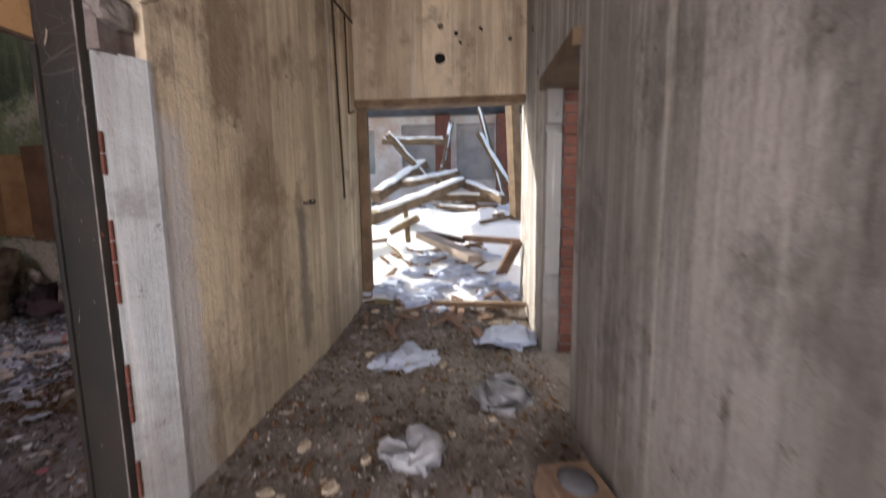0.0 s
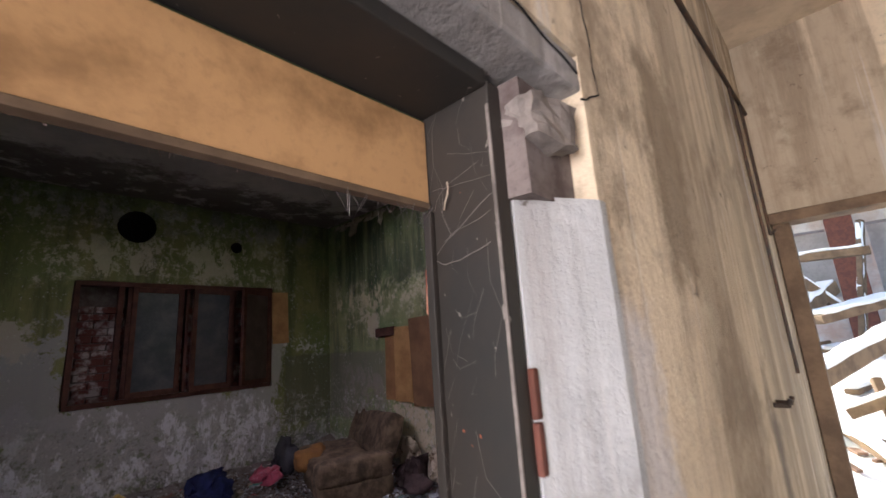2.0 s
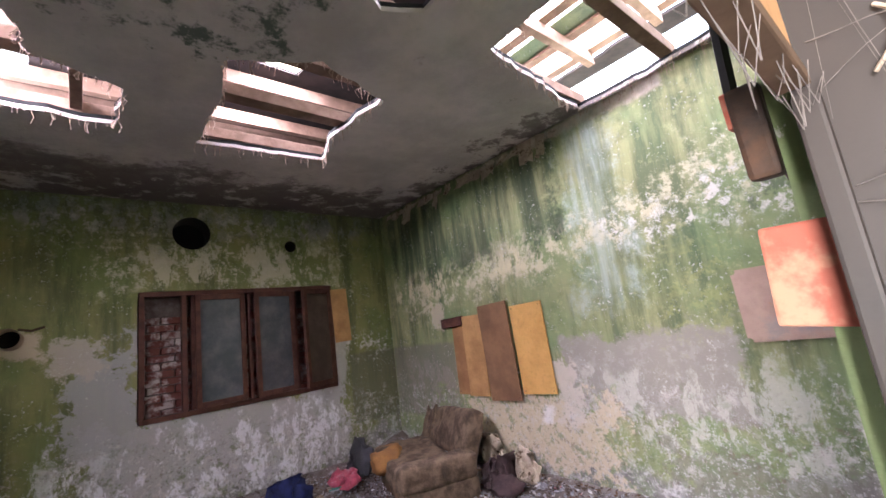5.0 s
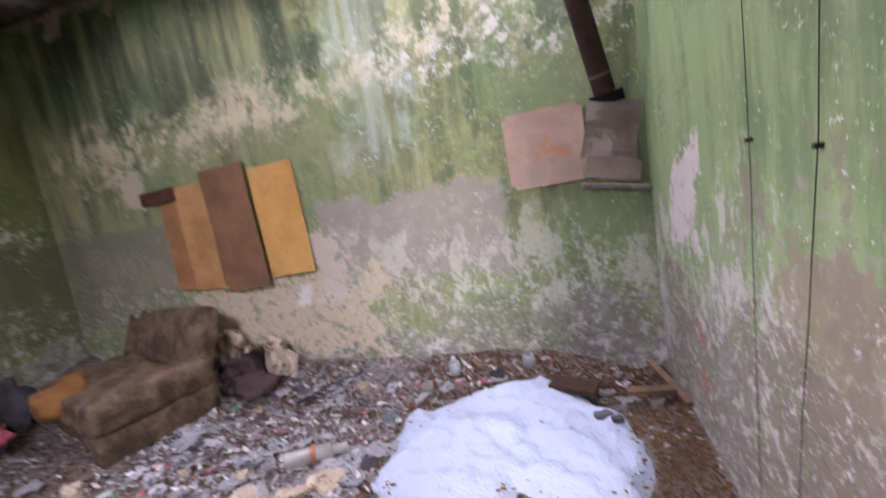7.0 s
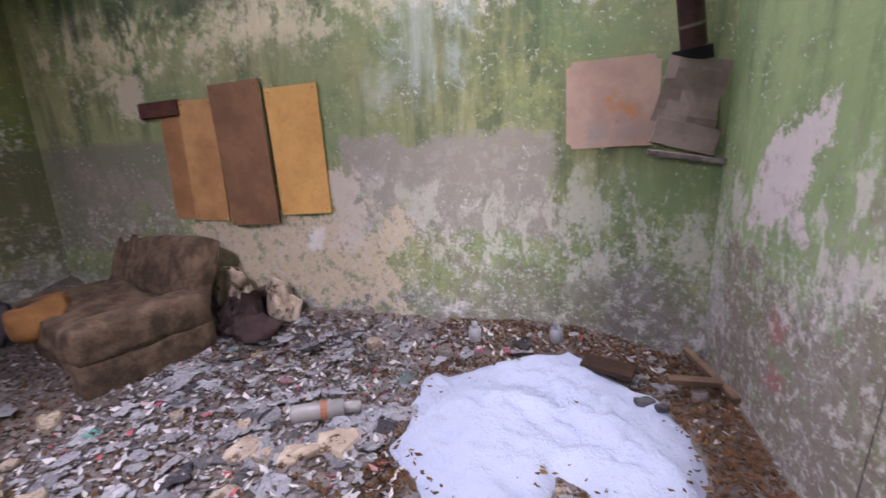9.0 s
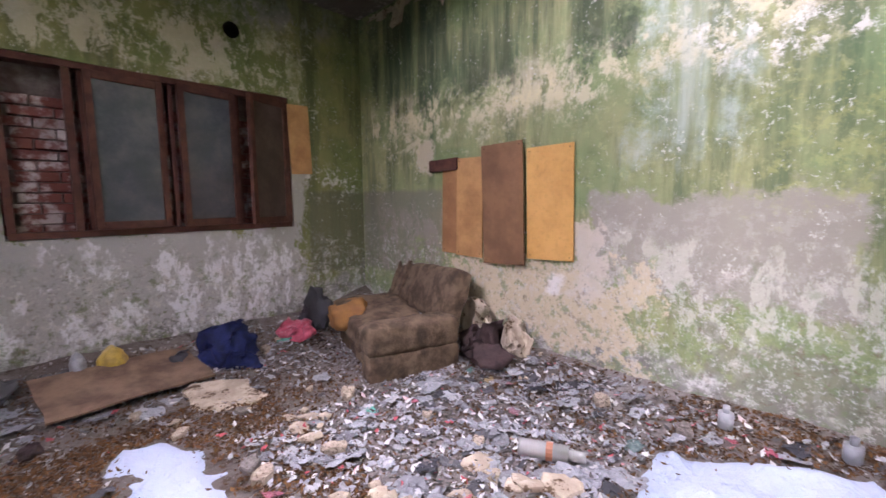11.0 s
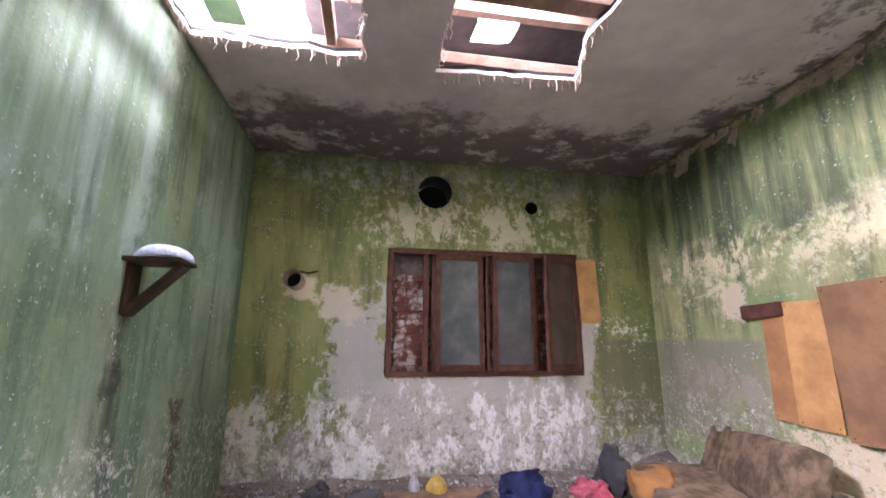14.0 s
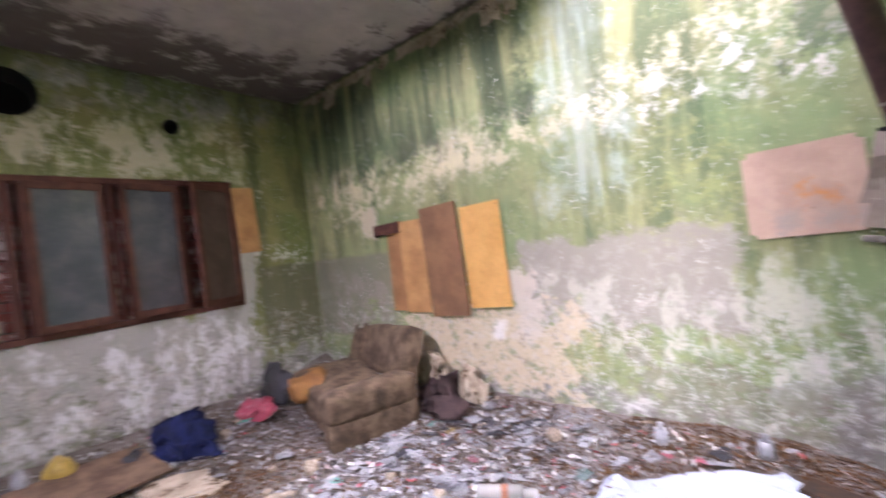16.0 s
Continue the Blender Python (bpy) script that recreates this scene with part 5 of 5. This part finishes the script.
# peeling plaster along the head of the north wall
rng = random.Random(5)
for k in range(20):
    x = -4.95 + k * 0.15 + rng.uniform(-0.05, 0.05)
    w, h = rng.uniform(0.08, 0.2), rng.choice((0.08, 0.12, 0.16, 0.24))
    bm = bmesh.new()
    bmesh.ops.create_grid(bm, x_segments=4, y_segments=3, size=0.5)
    for v in bm.verts:
        q = noise.noise_vector(v.co * 2.4 + Vector((k * 1.7, 0, 0)))
        v.co = Vector(((v.co.x + q.x * 0.3) * w, -0.03 - 0.05 * (0.5 - v.co.y) ** 2 + q.z * 0.02, (v.co.y + q.y * 0.3) * h))
    bmesh.ops.solidify(bm, geom=bm.faces[:], thickness=0.006)
    bm.transform(Matrix.Translation((x, N, CEIL - 0.06 - h * 0.35)))
    tagged(mesh_object("plaster_flap", bm, plaster_bit), "curled pale plaster flap peeling below the ceiling", "plaster", "peeling flaps")

# reeds and threads hanging from the broken ceiling edges
verts_bm = bmesh.new()
for ring in HOLES[:3]:
    for k in range(len(ring)):
        for _ in range(4):
            a, b = Vector(ring[k]), Vector(ring[(k + 1) % len(ring)])
            p = a.lerp(b, rng.random())
            l = rng.choice((0.02, 0.03, 0.05, 0.06, 0.1))
            z = CEIL - 0.03 * math.sin((p.x - W) / (E - W) * math.pi) + 0.01
            d = Vector((rng.uniform(-0.03, 0.03), rng.uniform(-0.03, 0.03), 0))
            tube(verts_bm, [(p.x, p.y, z), Vector((p.x, p.y, z - l * 0.5)) + d, Vector((p.x, p.y, z - l)) + d * 0.4], rng.uniform(0.0015, 0.004), 4)
tagged(mesh_object("hanging_reeds", verts_bm, plain("reed", (0.40, 0.30, 0.24), (0.25, 0.18, 0.14), 9.0)), "broken reeds hanging from the ceiling edges", "reeds", kind="stuff")

# ---- corridor and yard ----
bm = bmesh.new()
box(bm, ((XL + XR) / 2, YE + 0.08, 2.255), (XR - XL, 0.22, 0.07), turn(0, -0.6, 0), 0.006)
tagged(mesh_object("lintel_beam", bm, old_wood), "brown timber lintel over the way out", "lintel", kind="structure")
bm = bmesh.new()
box(bm, (XL + 0.055, YE + 0.10, 1.12), (0.10, 0.10, 2.24), None, 0.008)
tagged(mesh_object("door_post", bm, old_wood), "weathered timber door post beside the way out", "post", kind="structure")
bm = bmesh.new()
box(bm, (XR + 0.10, (RD[0] + RD[1]) / 2, RD[2] - 0.035), (0.3, RD[1] - RD[0] + 0.1, 0.09), turn(1), 0.008)
tagged(mesh_object("side_lintel", bm, old_wood), "dark timber lintel over the side doorway", "lintel", kind="structure")
# solid black discs on the plaster; the holes' inner shade is their colour
for x, z, r in ((1.079, 2.68, 0.055), (1.25, 2.92, 0.022), (1.5, 2.95, 0.025), (1.28, 2.82, 0.025), (1.8, 2.85, 0.02)):
    bm = bmesh.new()
    tube(bm, [(x, YE - 0.004, z), (x, YE + 0.02, z)], r, 12)
    rough_up(bm, 0.012, 18)
    tagged(mesh_object("wall_hole", bm, soot_shade), "ragged dark hole knocked in the plaster", "hole", "holes in the wall")
for y, z, r in ((5.23, 2.775, 0.03), (3.3, 2.55, 0.035), (4.9, 2.3, 0.02)):
    bm = bmesh.new()
    tube(bm, [(XR + 0.02, y, z), (XR - 0.004, y, z)], r, 10)
    rough_up(bm, 0.01, 18)
    tagged(mesh_object("wall_hole", bm, soot_shade), "ragged dark hole knocked in the plaster", "hole", "holes in the wall")
for y in (4.15, 4.23):
    bm = bmesh.new()
    tube(bm, [(XL, y, 1.235), (XL + 0.05, y, 1.235), (XL + 0.055, y, 1.26)], 0.01, 6)
    tagged(mesh_object("wall_hook", bm, iron), "short rusty iron hook in the tan wall", "hook", "hooks")

# whitewashed post of the end opening, bricks of the side doorway
pier = thing("brick_pier", (XR + 0.13, RD[1] + 0.01, 0), "bare red brick edge of the side doorway", "pier")
pier["kind"] = "structure"
me = None
for k in range(27):
    z = 0.045 + 0.078 * k
    w = 0.13 - 0.012 * (k % 2)
    bm = bmesh.new()
    box(bm, (0, 0, 0), (w, 0.04, 0.066), None, 0.006)
    rough_up(bm, 0.006, 20, seed=k)
    b = part("brick", bm, brick_red, pier)
    b.location = (XR + 0.255 - w / 2 - pier.location.x + pier.location.x, RD[1] - 0.012, z)
    b.matrix_parent_inverse = Matrix.Translation(-pier.location)
bm = bmesh.new()
box(bm, (XR + 0.19, RD[1] - 0.002, 1.06), (0.13, 0.036, 2.1))
part("mortar_bed", bm, dark_mortar, pier)
bm = bmesh.new()
box(bm, (XR + 0.06, RD[1] - 0.006, 1.2), (0.115, 0.05, 1.1), None, 0.01)
box(bm, (XR + 0.06, RD[1] - 0.006, 1.96), (0.115, 0.05, 0.3), None, 0.01)
rough_up(bm, 0.008, 9)
part("plaster_skin", bm, grey_wall, pier, "grey plaster left on the brick edge")
# bricks in the window
x = W - 0.13
brick_wall = thing("brick_infill", (x, 3.5, WIN[2]), "whitewashed red brick filling of the window opening", "brickwork")
brick_wall["kind"] = "structure"
bm = bmesh.new()
box(bm, (x - 0.09, 3.545, 1.775), (0.13, 2.24, 1.42))
part("mortar_bed", bm, dark_mortar, brick_wall)
base = []
for k in range(4):
    bm = bmesh.new()
    box(bm, (0, 0, 0), (0.07, 0.238, 0.07), None, 0.006)
    rough_up(bm, 0.007, 16, seed=k * 3.0)
    me = bpy.data.meshes.new("brick")
    bm.to_mesh(me)
    bm.free()
    me.materials.append(brick_white)
    base.append(me)
for r in range(13):
    for c in range(8):
        y = 2.57 + c * 0.25 + (0.125 if r % 2 else 0)
        if y > 4.5:
            continue
        b = new("brick", base[(r * 3 + c) % 4])
        b.parent, b.matrix_parent_inverse = brick_wall, Matrix.Translation(-brick_wall.location)
        b.location = (x, y, 1.19 + r * 0.078)
# red brick strip bared between frame and reveal
strip_b = thing("bared_brick", (0.095, DOOR_B + 0.02, 0), "red bricks bared beside the door frame", "brickwork")
strip_b["kind"] = "structure"
for k in (1, 2, 5, 6, 7, 11, 12, 13, 14, 17, 18):
    bm = bmesh.new()
    box(bm, (0.094, DOOR_B + 0.012, 0.08 + k * 0.078), (0.012, 0.014, 0.074), None, 0.003)
    part("brick", bm, brick_red, strip_b)


def timber(a, b, w, h, label, snowy=True, material=None, name="timber", spin=0.0):
    bm = bmesh.new()
    bar(bm, a, b, w, h, 0.008, spin)
    ob = tagged(mesh_object(name, bm, material or old_wood), label, "timber", "fallen timbers")
    if snowy:
        bm = bmesh.new()
        up = Vector((0, 0, h / 2 + 0.02))
        bar(bm, Vector(a).lerp(Vector(b), 0.04) + up, Vector(a).lerp(Vector(b), 0.95) + up, w * 1.05, 0.05, 0.018)
        bmesh.ops.subdivide_edges(bm, edges=[e for e in bm.edges if e.calc_length() > 0.4], cuts=8)
        rough_up(bm, 0.03, 5)
        part("snow_cover", bm, yard_snow, ob, "snow lying along it")
    return ob


timber((2.23, 8.57, 0.3), (2.05, 8.45, 3.6), 0.17, 0.17, "upright brown timber post in the ruin", False)
timber((0.0, 6.9, 0.95), (1.26, 10.15, 1.55), 0.16, 0.16, "long fallen beam under snow")
timber((1.26, 10.15, 1.5), (2.0, 8.9, 1.15), 0.12, 0.15, "fallen beam under snow")
timber((0.7, 9.9, 1.22), (2.1, 9.5, 1.18), 0.3, 0.14, "stack of fallen boards under snow")
timber((0.75, 9.6, 1.05), (1.9, 9.3, 1.02), 0.25, 0.12, "stack of fallen boards under snow", False)
timber((0.7, 7.11, 0.72), (1.45, 6.1, 0.52), 0.22, 0.09, "dark slab of board half buried in snow", False, grey_tin)
timber((0.75, 7.3, 0.72), (1.3, 6.9, 0.65), 0.09, 0.07, "charred stick in the snow", False, iron)
timber((1.3, 7.0, 0.68), (2.1, 6.6, 0.66), 0.12, 0.08, "orange brown board in the snow", False, rafter_wood)
timber((1.75, 6.05, 0.35), (1.9, 5.75, 0.75), 0.14, 0.04, "orange board leaning at the way out", False, rafter_wood)
timber((-0.6, 10.9, 2.5), (0.85, 10.8, 2.46), 0.22, 0.12, "broken roof beam under snow")
timber((-0.4, 10.4, 2.6), (0.4, 11.0, 1.6), 0.1, 0.12, "slanting broken rafter under snow")
timber((-0.5, 9.5, 1.25), (0.3, 11.2, 2.0), 0.22, 0.2, "long snowy fallen beam in the yard")
timber((0.0, 10.0, 1.5), (1.0, 10.9, 1.75), 0.5, 0.12, "stack of snowy boards")
timber((2.3, 12.0, 0.95), (1.6, 12.4, 3.6), 0.1, 0.12, "slanting rafter in the ruin")
timber((2.6, 11.0, 0.95), (1.6, 12.0, 2.8), 0.1, 0.12, "slanting rafter in the ruin")
timber((2.6, 9.0, 1.0), (2.5, 9.8, 3.8), 0.09, 0.16, "leaning orange brown plank", False, rafter_wood)
timber((3.2, 9.0, 0.9), (2.7, 10.2, 3.0), 0.09, 0.16, "leaning orange brown plank", False, rafter_wood)
timber((0.5, 12.0, 0.95), (0.9, 12.6, 3.2), 0.09, 0.1, "slanting broken lath under snow")
timber((0.3, 6.8, 0.78), (0.7, 6.7, 0.98), 0.07, 0.08, "short broken timber in the snow")
timber((0.55, 6.75, 0.65), (0.5, 6.9, 1.05), 0.06, 0.07, "short upright timber in the snow", False)
timber((1.0, 5.55, 0.12), (1.95, 5.35, 0.16), 0.09, 0.05, "broken plank at the way out", False)
rng2 = random.Random(31)
for k in range(40):
    x, y = rng2.uniform(-2.5, 5.0), rng2.uniform(6.2, 12.5)
    z = yard_z(x, y)
    a = rng2.uniform(0, 6.28)
    l = rng2.uniform(0.25, 0.9)
    timber((x, y, z + 0.03), (x + l * math.cos(a), y + l * math.sin(a), yard_z(x + l * math.cos(a), y + l * math.sin(a)) + rng2.uniform(0.02, 0.2)), rng2.uniform(0.05, 0.14), 0.05, "broken board sticking out of the snow", k % 3 != 1)
for k in range(90):
    x, y = rng2.uniform(0.25, 1.9), rng2.uniform(4.6, 7.2)
    z = corridor_z(x, y) if y < YE else yard_z(x, y)
    if k % 2 == 0 and y < 5.5:
        continue
    if k % 2 == 0:
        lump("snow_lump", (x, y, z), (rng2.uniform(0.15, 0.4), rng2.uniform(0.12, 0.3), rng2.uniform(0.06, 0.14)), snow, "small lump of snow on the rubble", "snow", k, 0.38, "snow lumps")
    else:
        bm = bmesh.new()
        l, a = rng2.uniform(0.1, 0.45), rng2.uniform(0, 3.14)
        bar(bm, (x, y, z + 0.03), (x + l * math.cos(a), y + l * math.sin(a), z + rng2.uniform(0.02, 0.1)), rng2.uniform(0.03, 0.08), 0.025, 0.004)
        tagged(mesh_object("wood_scrap", bm, rafter_wood if k % 2 else old_wood), "splintered wood scrap at the way out", "wood scrap", "wood scraps")

# ruined building across the yard
ruin = thing("ruined_building", (1.5, 13.6, 0.8), "snowy ruined brick building with empty window openings", "building")
bm = slab(rect(-7, 9, 0.4, 3.55), [rect(-3.0, -1.4, 1.9, 3.2), rect(-0.6, 0.4, 1.9, 3.3), rect(1.0, 2.1, 1.7, 3.3), rect(3.2, 4.6, 1.9, 3.2)], 0.0, 0.4, along_x(13.6))
part("wall", bm, plain("faded_plaster", (0.66, 0.62, 0.6), (0.5, 0.36, 0.3), 1.6, 0.9), ruin)
for x in (0.62, 2.35):
    bm = bmesh.new()
    box(bm, (x, 13.4, 2.2), (0.42, 0.3, 2.6), None, 0.01)
    part("brick_pillar", bm, brick_red, ruin, "red brick pillar")
bm = bmesh.new()
box(bm, (1, 13.4, 3.75), (16.4, 1.2, 0.35), turn(-12), 0.01)
part("roof", bm, plain("grey_roof_sheet", (0.13, 0.14, 0.16), (0.08, 0.085, 0.1), 3.0, 0.7), ruin)
bm = bmesh.new()
box(bm, (1, 14.4, 2.0), (16, 0.2, 3.4), None, 0.01)
part("back_wall", bm, plain("dim_plaster", (0.5, 0.49, 0.5), (0.36, 0.35, 0.36), 2.0, 0.9), ruin)

# crushed box and tyre-like ring near the start
bm = bmesh.new()
box(bm, (1.80, 2.72, 0.07), (0.24, 0.22, 0.14), turn(8, 6, 20), 0.012)
crate = tagged(mesh_object("speaker_box", bm, card), "small old loudspeaker box on the rubble", "speaker")
bm = bmesh.new()
m = Matrix.Translation((1.80, 2.72, 0.07)) @ turn(8, 6, 20).to_4x4()
bmesh.ops.create_cone(bm, segments=24, radius1=0.085, radius2=0.05, depth=0.02, cap_ends=True, matrix=m @ Matrix.Translation((0, 0, 0.078)))
part("cone", bm, film_dark, crate, "black speaker cone", True)
lump("plastic_bag", (1.6, 3.6, 0.0), (0.34, 0.28, 0.22), film_blue, "crumpled transparent plastic bag on the rubble", "bag", 20)
lump("plastic_bag", (1.12, 3.0, 0.0), (0.28, 0.24, 0.18), film_blue, "crumpled bluish plastic bag on the rubble", "bag", 22)
lump("snow_lump", (0.9, 4.3, 0.0), (0.42, 0.5, 0.07), snow, "thin snow patch on the corridor floor", "snow", 25, 0.4, "snow lumps")
lump("snow_lump", (1.72, 4.75, 0.02), (0.4, 0.5, 0.12), snow, "snow patch by the side doorway", "snow", 27, 0.4, "snow lumps")


# cracks in the corridor plaster: black tubes whose colour stands for the shade inside
def crack(pts, label):
    bm = bmesh.new()
    path = []
    for p, q in zip(pts, pts[1:]):
        for k in range(7):
            v = Vector(p).lerp(Vector(q), k / 7)
            path.append(v + Vector((0, noise.noise(v * 17) * 0.02, noise.noise(v * 13 + Vector((5, 0, 0))) * 0.02)))
    tube(bm, path, 0.0022, 5)
    return tagged(mesh_object("plaster_crack", bm, soot_shade), label, "crack", "plaster cracks", "structure")


crack([(XL, DOOR_B + 0.16, 2.0), (XL, 2.80, 2.05), (XL, 2.78, 2.25), (XL, 2.74, 2.45), (XL, 2.72, 2.9)], "dark crack running up the tan plaster")
crack([(XL, DOOR_B + 0.16, 2.06), (XL, 2.3, 2.12), (XL, 1.9, 2.16), (XL, 1.4, 2.2)], "dark crack along the plastered lintel")
